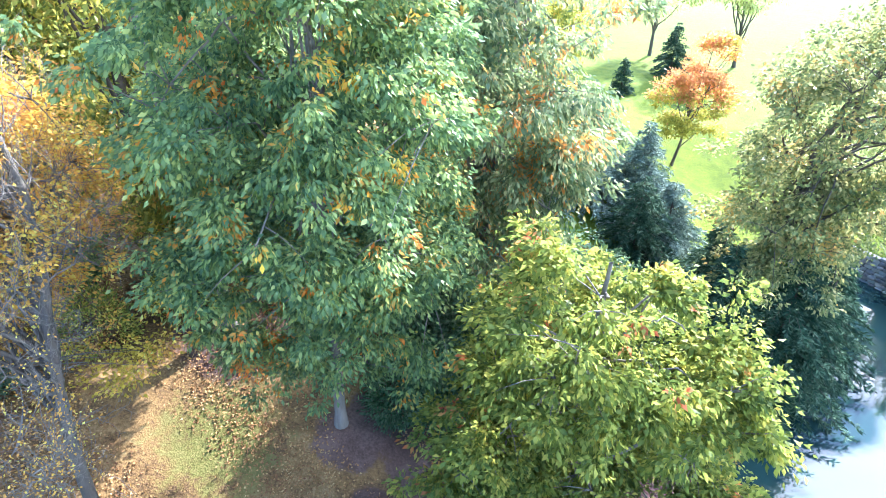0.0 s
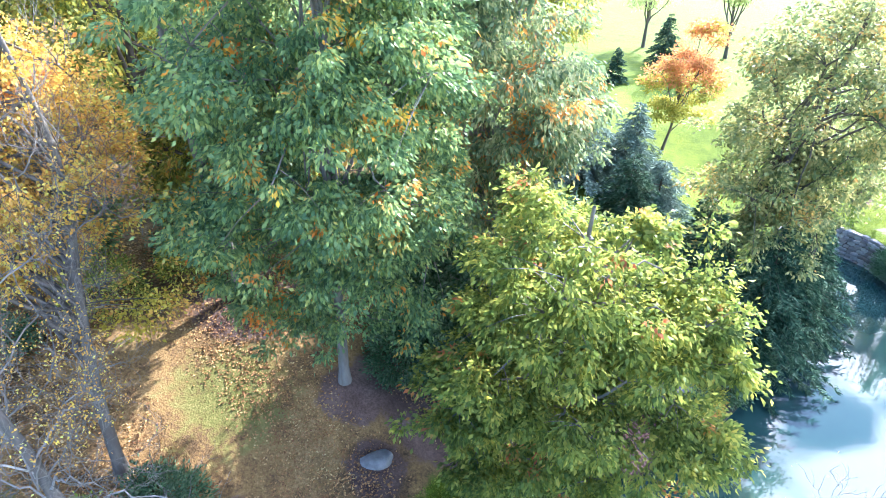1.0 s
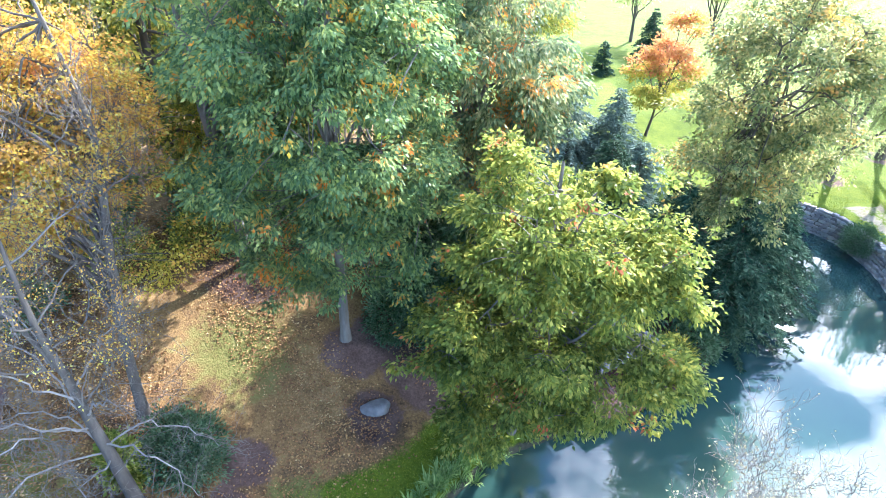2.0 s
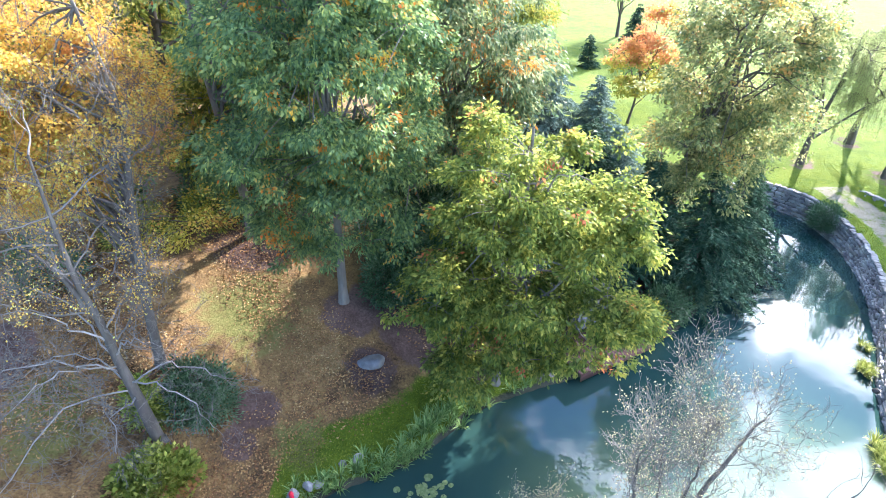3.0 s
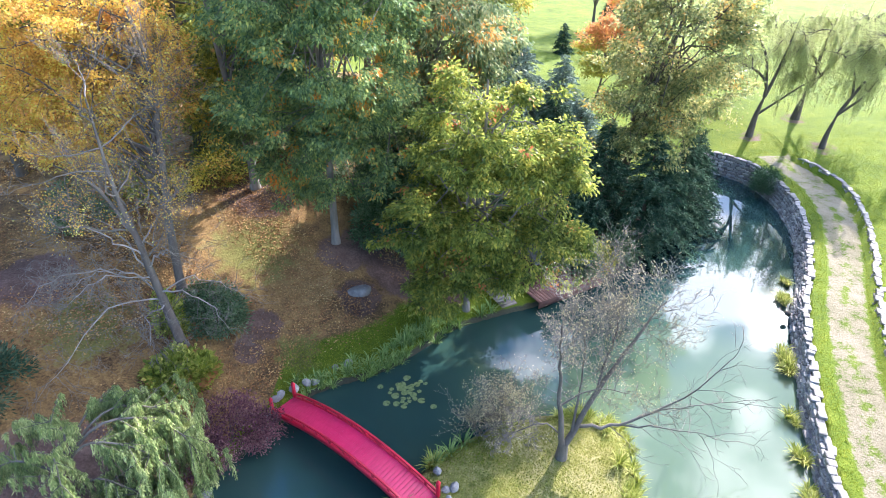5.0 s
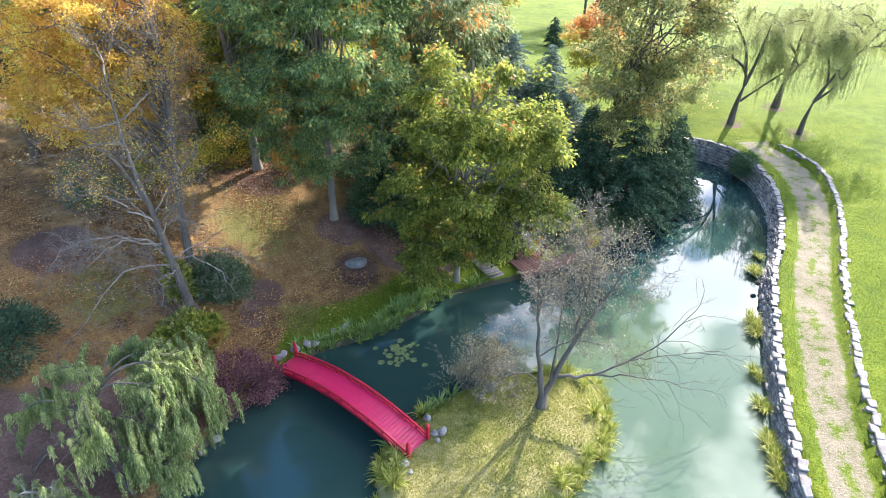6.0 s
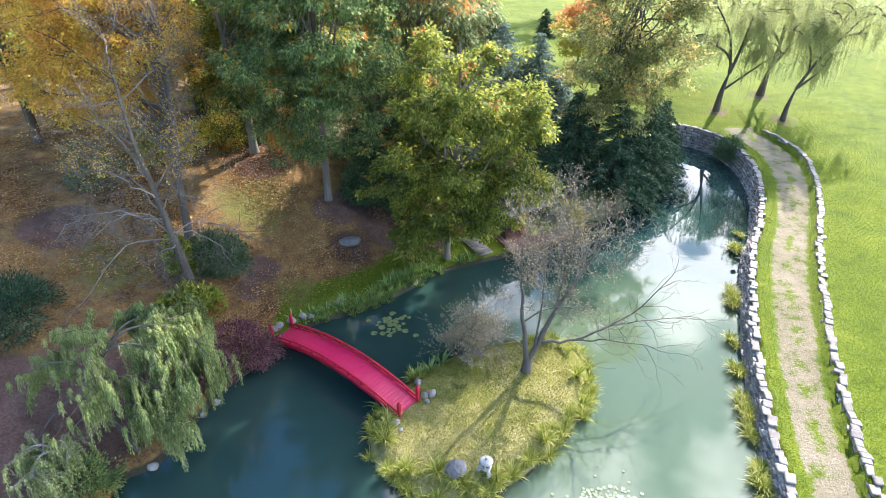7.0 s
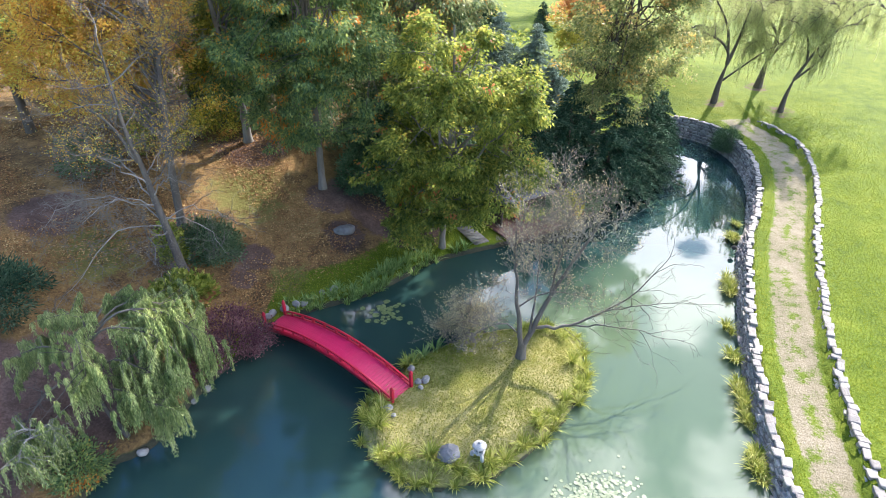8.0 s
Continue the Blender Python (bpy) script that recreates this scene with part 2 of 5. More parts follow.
M_bark_pale = rough_material("silvery_bark", [(0.2, (0.16, 0.145, 0.13)), (0.55, (0.32, 0.30, 0.28)), (0.9, (0.48, 0.46, 0.43))], 5.0, 0.6, stretch=(1, 1, 0.3))
M_stone = rough_material("wall_stone", [(0.15, (0.12, 0.10, 0.10)), (0.45, (0.27, 0.24, 0.23)), (0.7, (0.40, 0.37, 0.34)), (0.95, (0.55, 0.52, 0.47))], 7.0, 0.7, 0.85, 22.0, per_object=0.5)
M_cap = rough_material("cap_stone", [(0.15, (0.13, 0.117, 0.113)), (0.5, (0.25, 0.232, 0.217)), (0.9, (0.41, 0.385, 0.35))], 6.0, 0.6, 0.8, 22.0, per_object=0.35)
M_rock_dark = rough_material("dark_boulder", [(0.2, (0.07, 0.07, 0.075)), (0.55, (0.16, 0.16, 0.17)), (0.9, (0.30, 0.29, 0.29))], 4.0, 0.7, 0.85, 16.0)
M_rock = rough_material("boulder", [(0.2, (0.13, 0.125, 0.12)), (0.55, (0.26, 0.25, 0.245)), (0.9, (0.44, 0.43, 0.41))], 4.0, 0.7, 0.85, 16.0, per_object=0.3)
M_granite = rough_material("pale_granite", [(0.2, (0.30, 0.29, 0.28)), (0.55, (0.46, 0.45, 0.43)), (0.9, (0.62, 0.61, 0.58))], 8.0, 0.5, 0.8, 30.0)
M_core = rough_material("wall_earth_joint", [(0.2, (0.045, 0.035, 0.03)), (0.8, (0.12, 0.10, 0.08))], 9.0, 0.6)
M_red = rough_material("red_paint", [(0.2, (0.36, 0.006, 0.025)), (0.55, (0.47, 0.008, 0.035)), (0.9, (0.54, 0.016, 0.05))], 5.0, 0.15, 0.42, 40.0)
M_deck = rough_material("red_deck_paint", [(0.2, (0.43, 0.006, 0.062)), (0.55, (0.52, 0.010, 0.088)), (0.9, (0.58, 0.03, 0.125))], 6.0, 0.2, 0.35, 40.0, per_object=0.07)
M_shingle = rough_material("grey_shingle", [(0.2, (0.07, 0.07, 0.075)), (0.6, (0.15, 0.145, 0.15)), (0.9, (0.24, 0.23, 0.23))], 9.0, 0.5, 0.9, per_object=0.3)
M_darkwood = rough_material("dark_wood", [(0.2, (0.025, 0.018, 0.014)), (0.8, (0.08, 0.055, 0.04))], 6.0, 0.4)
M_redwood = rough_material("red_brown_plank", [(0.2, (0.09, 0.04, 0.03)), (0.6, (0.17, 0.075, 0.055)), (0.9, (0.25, 0.12, 0.09))], 7.0, 0.4, 0.75, per_object=0.3)
M_greywood = rough_material("weathered_plank", [(0.2, (0.14, 0.12, 0.10)), (0.6, (0.26, 0.23, 0.20)), (0.9, (0.36, 0.33, 0.29))], 7.0, 0.4, 0.8, per_object=0.3)


def water_material():
    """Turbid green pond water, nearly still."""
    m = bpy.data.materials.new("pond_water")
    n, l, p = nodes_of(m)
    co = n.new("ShaderNodeTexCoord")
    a = noise_node(n, l, 0.16, 3.0, 0.5, co.outputs["Object"])
    # the turbid eastern basin is paler: scattered sun glare is put into its colour
    sep = n.new("ShaderNodeSeparateXYZ")
    l.new(co.outputs["Object"], sep.inputs[0])
    basin = maths(n, l, "MULTIPLY", maths(n, l, "MULTIPLY", maths(n, l, "SUBTRACT", sep.outputs["X"], 1.0), 0.2, True), maths(n, l, "MULTIPLY", maths(n, l, "SUBTRACT", 12.5, sep.outputs["Y"]), 0.16, True))
    r = ramp_node(n, [(0.2, (0.013, 0.038, 0.04)), (0.55, (0.026, 0.06, 0.05)), (1.0, (0.082, 0.122, 0.072))])
    l.new(maths(n, l, "MULTIPLY", maths(n, l, "ADD", a.outputs["Fac"], basin), 0.7, True), r.inputs[0])
    l.new(r.outputs["Color"], p.inputs["Base Color"])
    p.inputs["Roughness"].default_value, p.inputs["IOR"].default_value = 0.03, 1.55
    w = noise_node(n, l, 1.6, 3.0, 0.5, co.outputs["Object"])
    bp = n.new("ShaderNodeBump")
    bp.inputs["Strength"].default_value, bp.inputs["Distance"].default_value = 0.03, 0.05
    l.new(w.outputs["Fac"], bp.inputs["Height"])
    l.new(bp.outputs["Normal"], p.inputs["Normal"])
    return m


def ground_material():
    """Turf, leaf litter, bark mulch (on the near left bank also painted tree shade), bare path and pond mud, blended
    along ragged edges by the masks of the ground's plan.
    """
    m = bpy.data.materials.new("garden_ground")
    n, l, p = nodes_of(m)
    co = n.new("ShaderNodeTexCoord")
    c = co.outputs["Object"]
    fine = noise_node(n, l, 11.0, 8.0, 0.8, c)
    mid = noise_node(n, l, 1.3, 5.0, 0.65, c)
    wide = noise_node(n, l, 0.22, 4.0, 0.6, c)

    def tone(stops, a=0.55, b=0.35, k=0.3):
        r = ramp_node(n, stops)
        f = maths(n, l, "ADD", maths(n, l, "MULTIPLY", fine.outputs["Fac"], a), maths(n, l, "MULTIPLY", mid.outputs["Fac"], b))
        f = maths(n, l, "ADD", f, maths(n, l, "MULTIPLY", wide.outputs["Fac"], k))
        l.new(maths(n, l, "ADD", maths(n, l, "MULTIPLY", maths(n, l, "SUBTRACT", f, 0.6), 2.1), 0.52, True), r.inputs[0])
        return r.outputs["Color"]

    def mask(name, soft=0.5):
        at = n.new("ShaderNodeAttribute")
        at.attribute_name = name
        k = maths(n, l, "ADD", at.outputs["Fac"], maths(n, l, "MULTIPLY", maths(n, l, "SUBTRACT", mid.outputs["Fac"], 0.5), soft * 1.6))
        k = maths(n, l, "ADD", k, maths(n, l, "MULTIPLY", maths(n, l, "SUBTRACT", fine.outputs["Fac"], 0.5), soft))
        return maths(n, l, "MULTIPLY", maths(n, l, "SUBTRACT", k, 0.4), 5.0, True)

    lawn = tone([(0.2, (0.045, 0.082, 0.008)), (0.5, (0.112, 0.160, 0.012)), (0.75, (0.175, 0.208, 0.019)), (0.95, (0.27, 0.275, 0.052))])
    litter = tone([(0.3, (0.06, 0.038, 0.02)), (0.45, (0.158, 0.097, 0.044)), (0.6, (0.265, 0.165, 0.065)), (0.8, (0.42, 0.28, 0.13))])
    olive = tone([(0.25, (0.06, 0.075, 0.018)), (0.5, (0.135, 0.135, 0.035)), (0.8, (0.25, 0.21, 0.08))])
    dry = tone([(0.2, (0.065, 0.09, 0.018)), (0.45, (0.14, 0.16, 0.036)), (0.7, (0.235, 0.225, 0.07)), (0.9, (0.36, 0.32, 0.15))], 0.6, 0.5, 0.3)
    mulch = tone([(0.25, (0.05, 0.03, 0.025)), (0.5, (0.11, 0.07, 0.058)), (0.8, (0.21, 0.14, 0.115))])
    path = tone([(0.2, (0.10, 0.095, 0.05)), (0.45, (0.195, 0.17, 0.11)), (0.8, (0.31, 0.27, 0.20))])
    mud = tone([(0.25, (0.03, 0.035, 0.025)), (0.8, (0.08, 0.08, 0.055))])
    col = lawn
    for name, layer, soft in (("litter", litter, 0.5), ("olive", olive, 0.7), ("dry", dry, 0.4), ("mulch", mulch, 0.75), ("path", path, 1.0), ("mud", mud, 0.2)):
        col = mix_node(n, l, mask(name, soft), col, layer)
    l.new(col, p.inputs["Base Color"])
    p.inputs["Roughness"].default_value = 0.95
    p.inputs["Specular IOR Level"].default_value = 0.2
    bn = noise_node(n, l, 9.0, 8.0, 0.75, c)
    bp = n.new("ShaderNodeBump")
    bp.inputs["Strength"].default_value, bp.inputs["Distance"].default_value = 0.9, 0.07
    l.new(bn.outputs["Fac"], bp.inputs["Height"])
    l.new(bp.outputs["Normal"], p.inputs["Normal"])
    return m


M_water, M_ground = water_material(), ground_material()


# ---- mesh tools ----
class Buf:
    """Vertices and faces gathered in numpy pieces and linked as one mesh."""

    def __init__(self):
        self.v, self.f, self.n = [], {3: [], 4: []}, 0

    def add(self, v, f):
        v, f = np.asarray(v, float), np.asarray(f, int)
        self.v.append(v)
        self.f[f.shape[1]].append(f + self.n)
        self.n += len(v)

    def mesh(self, name, material, smooth=False):
        me = bpy.data.meshes.new(name)
        v = np.concatenate(self.v) if self.v else np.zeros((0, 3))
        faces = [(k, np.concatenate(self.f[k])) for k in (3, 4) if self.f[k]]
        me.vertices.add(len(v))
        me.vertices.foreach_set("co", v.astype(np.float32).ravel())
        loops = np.concatenate([f.ravel() for _, f in faces])
        counts = np.concatenate([np.full(len(f), k) for k, f in faces])
        me.loops.add(len(loops))
        me.loops.foreach_set("vertex_index", loops.astype(np.int32))
        me.polygons.add(len(counts))
        me.polygons.foreach_set("loop_start", np.r_[0, np.cumsum(counts)[:-1]].astype(np.int32))
        if smooth:
            me.polygons.foreach_set("use_smooth", np.ones(len(counts), bool))
        me.update(calc_edges=True)
        me.materials.append(material)
        return me


def child(ob, parent, label=""):
    ob.parent = parent
    return tagged(ob, label) if label else ob


def part(name, shape, material, parent, label="", smooth=False):
    """Links a bmesh or a Buf as one mesh object under a thing or a part; its vertices are in the parent's own space."""
    if isinstance(shape, Buf):
        me = shape.mesh(name, material, smooth)
    else:
        me = bpy.data.meshes.new(name)
        shape.to_mesh(me)
        shape.free()
        me.materials.append(material)
        if smooth:
            me.polygons.foreach_set("use_smooth", np.ones(len(me.polygons), bool))
    return child(new(name, me), parent, label)


def thing(name, at, label, category, group="", kind=""):
    ob = new(name)
    ob.empty_display_size = 0.3
    ob.location = at
    return tagged(ob, label, category, group, kind)


def unit(v):
    v = np.asarray(v, float)
    return v / np.maximum(np.linalg.norm(v, axis=-1, keepdims=True), 1e-9)


def curve(points, n):
    """n points along a smooth line through the given ones."""
    p = np.asarray(points, float)
    k = len(p)
    ext = np.vstack([2 * p[0] - p[1], p, 2 * p[-1] - p[-2]])
    out = []
    for u in np.linspace(0, k - 1, n):
        i = min(int(u), k - 2)
        t = u - i
        a, b, c, d = ext[i], ext[i + 1], ext[i + 2], ext[i + 3]
        out.append(0.5 * (2 * b + (c - a) * t + (2 * a - 5 * b + 4 * c - d) * t * t + (3 * b - a - 3 * c + d) * t ** 3))
    return np.array(out)


def tube(buf, pts, r0, r1, sides=6, power=1.0):
    pts = np.asarray(pts, float)
    n = len(pts)
    d = unit(np.gradient(pts, axis=0))
    side = unit(np.cross(d, (0.31, 0.87, 0.38)))
    up = np.cross(side, d)
    r = r1 + (r0 - r1) * (1 - np.linspace(0, 1, n)) ** power
    a = np.linspace(0, 2 * np.pi, sides, endpoint=False)
    v = pts[:, None] + r[:, None, None] * (np.cos(a)[None, :, None] * side[:, None] + np.sin(a)[None, :, None] * up[:, None])
    i = np.arange(n - 1)[:, None] * sides
    j = np.arange(sides)[None]
    k = (j + 1) % sides
    f = np.stack([i + j, i + k, i + sides + k, i + sides + j], -1).reshape(-1, 4)
    buf.add(v.reshape(-1, 3), f)


def leaves(buf, pos, direction, length, width, rng, fold=0.25):
    """One folded diamond for each leaf."""
    pos, d = np.asarray(pos, float), unit(direction)
    n = len(pos)
    length, width = np.broadcast_to(length, n)[:, None], np.broadcast_to(width, n)[:, None]
    side = unit(np.cross(d, unit(rng.normal(size=(n, 3)))))
    nrm = np.cross(side, d)
    mid = pos + d * length * 0.45 + nrm * width * fold
    v = np.stack([pos, mid + side * width * 0.5, pos + d * length, mid - side * width * 0.5], 1)
    buf.add(v.reshape(-1, 3), np.arange(4 * n).reshape(-1, 4))


def in_blobs(blobs, n, rng, shell=0.5):
    """n points in a union of ellipsoids (centre, radii), crowded towards their skins, with the outward way."""
    c = np.array([b[0] for b in blobs], float)
    r = np.array([b[1] for b in blobs], float)
    w = (r[:, 0] * r[:, 1] * r[:, 2]) ** 0.75
    k = rng.choice(len(blobs), n, p=w / w.sum())
    d = unit(rng.normal(size=(n, 3)))
    rad = shell + (1 - shell) * rng.random(n) ** 0.6
    return c[k] + d * r[k] * rad[:, None], d


def grow(buf, tips, rng, start, way, length, radius, depth, spread=0.6, up=0.15, kids=3, wiggle=0.12, taper=0.55, ratio=0.68):
    """A bough with its boughs; tips collects the ends and joints of the thin ones."""
    n = 5
    p, d, pts = np.array(start, float), unit(way), [np.array(start, float)]
    for _ in range(n):
        d = unit(d + rng.normal(size=3) * wiggle * 1.1 + np.array((0, 0, up * 0.3)))
        p = p + d * length / n
        pts.append(p.copy())
    tube(buf, pts, max(radius, 0.0055), max(radius * taper, 0.0035), 7 if radius > 0.06 else (5 if radius > 0.02 else 3))
    if depth <= 1:
        tips.extend(pts[2:])
    if depth == 0:
        return
    for k in range(kids):
        i = n if k == 0 else rng.integers(2, n)
        nd = unit(d + rng.normal(size=3) * spread * (0.5 if k == 0 else 1.0) + np.array((0, 0, up)))
        grow(buf, tips, rng, pts[i], nd, length * ratio * rng.uniform(0.75, 1.2), radius * taper * (0.95 if k == 0 else 0.65), depth - 1, spread, up, kids, wiggle, taper, ratio)


# ---- the plan ----
# water's edge: along the wooded bank, round the far bay and back along the stone wall
BANK = [(-9.5, -40.0), (-9.5, -14.0), (-9.2, -6.0), (-8.4, -3.7), (-8.1, -2.6), (-7.2, -1.9), (-6.7, -0.4), (-6.3, 1.2), (-5.0, 3.6), (-3.6, 5.7), (-1.1, 7.0), (0.4, 8.3),
        (2.0, 10.0), (4.3, 11.2), (6.2, 12.0), (8.6, 13.2), (11.7, 15.6), (14.6, 19.0), (16.4, 23.0), (17.7, 26.0)]
WALL = [(18.6, 27.9), (19.7, 29.0), (21.2, 29.2), (22.6, 27.9), (23.3, 25.9), (23.3, 22.8), (22.3, 19.0), (20.2, 14.4), (18.6, 11.7), (17.2, 8.6), (16.05, 5.8), (15.15, 3.4), (14.4, 1.1), (13.8, -0.85),
        (13.45, -2.5), (13.2, -3.6), (12.8, -7.0), (12.5, -14.0), (12.0, -40.0)]
WALL2 = [(26.6, 28.0), (27.3, 26.2), (27.4, 23.8), (26.6, 20.6), (24.8, 16.4), (22.0, 11.2), (20.4, 7.9), (19.0, 4.8), (17.95, 2.3), (17.05, -0.1), (16.45, -2.0), (16.0, -3.5), (15.6, -5.2), (15.0, -10.0)]
ISLAND = [(-0.15, -0.1), (-0.05, -1.9), (1.05, -3.0), (2.4, -3.5), (4.0, -3.25), (5.4, -2.4), (7.1, -0.75), (8.3, 1.1), (8.75, 2.7), (8.3, 4.4), (6.9, 5.0), (5.1, 4.75), (3.1, 3.9), (1.2, 2.4)]
BASES = dict(oak=(-3.8, 13.5), stone=(-2.36, 11.1), left=(-8.8, 6.5))


def closed(points, n):
    p = list(points)
    c = curve([p[-2], p[-1]] + p + [p[0], p[1]], n * (len(p) + 3) + 1)
    return c[2 * n: (len(p) + 2) * n]


POND = np.vstack([curve(BANK, 70), curve(WALL, 60)])
ISLE = closed(ISLAND, 5)
WALL_LINE, WALL2_LINE = curve(WALL, 90), curve(WALL2, 80)


def to_line(x, y, line, ring=False):
    """Distance from points to a broken line."""
    p = np.stack([x, y], -1)
    a = np.asarray(line)[:, :2]
    b = np.roll(a, -1, 0) if ring else a[1:]
    a = a if ring else a[:-1]
    best = np.full(p.shape[:-1], 1e9)
    for s, e in zip(a, b):
        d = e - s
        t = np.clip(((p - s) @ d) / max(d @ d, 1e-9), 0, 1)
        best = np.minimum(best, np.hypot(p[..., 0] - s[0] - t * d[0], p[..., 1] - s[1] - t * d[1]))
    return best


def inside(x, y, ring):
    r = np.asarray(ring)[:, :2]
    out = np.zeros(np.shape(x), bool)
    for (x0, y0), (x1, y1) in zip(r, np.roll(r, -1, 0)):
        cross = ((y0 > y) != (y1 > y)) & (x < (x1 - x0) * (y - y0) / ((y1 - y0) if y1 != y0 else 1e-9) + x0)
        out ^= cross
    return out


def smooth(a, b, v):
    t = np.clip((v - a) / (b - a), 0, 1)
    return t * t * (3 - 2 * t)


def terrace(y):
    """Height of the path behind the stone wall."""
    return np.clip(0.68 + 0.026 * (y - 2.0), 0.4, 2.0)


EAST = np.vstack([curve(WALL, 45)[:, :2], [(12.5, -300), (900, -300), (900, 900), (40, 900), (30.0, 60.0), (23.5, 34.0)]])


def plan(x, y):
    """Height of the ground and the masks of what covers it."""
    x, y = np.asarray(x, float), np.asarray(y, float)
    d = to_line(x, y, POND, True)
    wet = inside(x, y, POND)
    east = inside(x, y, EAST)
    di = to_line(x, y, ISLE, True)
    isle = inside(x, y, ISLE)
    e = np.where(east, 1.0, -1.0) * to_line(x, y, EAST, True)
    dw2 = to_line(x, y, WALL2_LINE)
    past2 = inside(x, y, np.vstack([WALL2_LINE[:, :2], [(15.0, -300), (900, -300), (900, 900), (30, 900), (26.0, 60.0), (26.4, 29.0)]]))
    hill = 0.05 + 0.25 * smooth(0, 0.5, d) + 0.12 * np.minimum(d, 2.2) + 0.40 * np.clip(d - 2.2, 0, 9.0) + 0.025 * np.clip(d - 11, 0, 60)
    tz = terrace(y) + 0.05 * np.clip(y - 26, 0, 40)
    upper = np.maximum(past2, smooth(27.0, 33.0, y))
    lawn = tz + (0.3 + 0.02 * np.minimum(dw2, 40)) * upper
    mixed = smooth(-5.0, 5.0, e)
    north = smooth(27.5, 31.0, y)
    land = (1 - north) * np.where(east, lawn, hill) + north * (hill * (1 - mixed) + lawn * mixed)
    z = np.where(wet, -np.minimum(1.2, 0.05 + 0.8 * d), land)
    z = np.where(east & (d < 0.45) & (y < 29.6), -0.4, z)
    z = np.where(isle, 0.02 + 0.42 * smooth(0, 0.9, di) + 0.10 * smooth(0.9, 3, di), z)
    z = z + np.where(wet & ~isle, 0, 0.04 * np.sin(x * 0.9 + 1.3) * np.cos(y * 0.8) * smooth(0.5, 3, np.minimum(d, 9)))
    bank = ~wet & ~east
    near_w = bank & (y < 40)
    lit = np.where(near_w, smooth(1.4, 3.4, d) * smooth(-1, 4, y + 0.35 * d) * (1 - smooth(30, 36, y - 0.5 * np.minimum(x, 0)) * smooth(-26, -18, -np.abs(x + 6))), 0)
    lit = np.where(near_w & (x < -5), np.where(y < 1.5, smooth(0.0, 0.4, d), smooth(0.2, 1.2, d)), lit) * (1 - smooth(12, 18, x) * smooth(24, 28, y))
    lit = np.where(near_w & (y > 20), lit * np.maximum(1 - smooth(23, 26, y), 1 - smooth(-2, 3, x)), lit)
    olive = np.where(bank, 0.7 * np.exp(-((x + 7.5) ** 2 + (y - 12.5) ** 2) / 9.0) + 0.7 * np.exp(-((x + 12.5) ** 2 + (y - 6.5) ** 2) / 6.0) + 0.7 * np.exp(-((x + 4.5) ** 2 + (y - 7.6) ** 2) / 2.0), 0)
    dry = np.where(isle, 1.0, 0.0)
    # mulch rings and beds; those round (-11, -2) also paint in the trees' shade
    mulch = np.zeros_like(z)
    for cx, cy, r in ((-2.4, 10.9, 1.15), (-3.6, 13.3, 1.3), (-1.8, 14.6, 2.0), (-0.3, 13.5, 2.2), (1.2, 12.3, 1.6), (-8.3, 16.5, 2.3), (-6.6, 7.2, 0.7), (-6.3, 8.6, 0.9),
                      (24.8, 32.0, 1.2), (29.5, 34.9, 1.3), (29.1, 29.6, 1.4), (-15.2, 8.0, 1.8), (-13.0, -1.2, 2.6), (-10.6, 0.6, 2.4), (-12.4, -4.6, 2.6), (-9.8, -1.6, 1.8), (9.5, 16.5, 3.0), (13.0, 20.0, 3.0)):
        mulch = np.maximum(mulch, (0.85 if cy < 25 else 0.5) * (1 - smooth(r * 0.5, r * 1.4, np.hypot(x - cx, y - cy))))
    mulch = np.where(wet, 0, mulch)
    strip = to_line(x, y, WALL_LINE)
    way = east & ~past2 & (y < 29)
    f = strip / np.maximum(strip + dw2, 0.1)
    path = np.where(way, smooth(0.33, 0.46, f) * (1 - smooth(0.86, 1.0, f)) * 0.68 - 0.2 * np.exp(-((f - 0.66) / 0.07) ** 2), 0)
    mud = np.where(wet & ~isle, 1.0, np.where(isle, 1 - smooth(0.0, 0.25, di), 0)) + np.where(bank, 0.8 * (1 - smooth(0.1, 0.4, d)), 0)
    return z, dict(litter=lit, olive=olive, dry=dry, mulch=mulch, path=path, mud=mud)


def ground_z(x, y):
    return float(plan(np.array([x]), np.array([y]))[0][0])


def build_ground():
    def axis(lo, hi, fine, far0, far1):
        a = list(np.arange(lo, hi + 1e-6, fine))
        s, v = fine, lo
        while v > far0:
            s *= 1.22
            v -= s
            a.insert(0, v)
        s, v = fine, hi
        while v < far1:
            s *= 1.22
            v += s
            a.append(v)
        return np.array(a)

    xs, ys = axis(-17, 33, 0.25, -900, 900), axis(-5, 36, 0.25, -700, 1500)
    X, Y = np.meshgrid(xs, ys, indexing="ij")
    z, masks = plan(X.ravel(), Y.ravel())
    b = Buf()
    nx, ny = len(xs), len(ys)
    i, j = np.meshgrid(np.arange(nx - 1), np.arange(ny - 1), indexing="ij")
    q = (i * ny + j).ravel()
    b.add(np.stack([X.ravel(), Y.ravel(), z], -1), np.stack([q, q + ny, q + ny + 1, q + 1], -1))
    me = b.mesh("ground", M_ground, True)
    for k, v in masks.items():
        me.attributes.new(k, "FLOAT", "POINT").data.foreach_set("value", v.astype(np.float32))
    tagged(new("ground", me), "garden ground of turf, leaf litter, mulch and bare path", "ground", kind="structure")


build_ground()

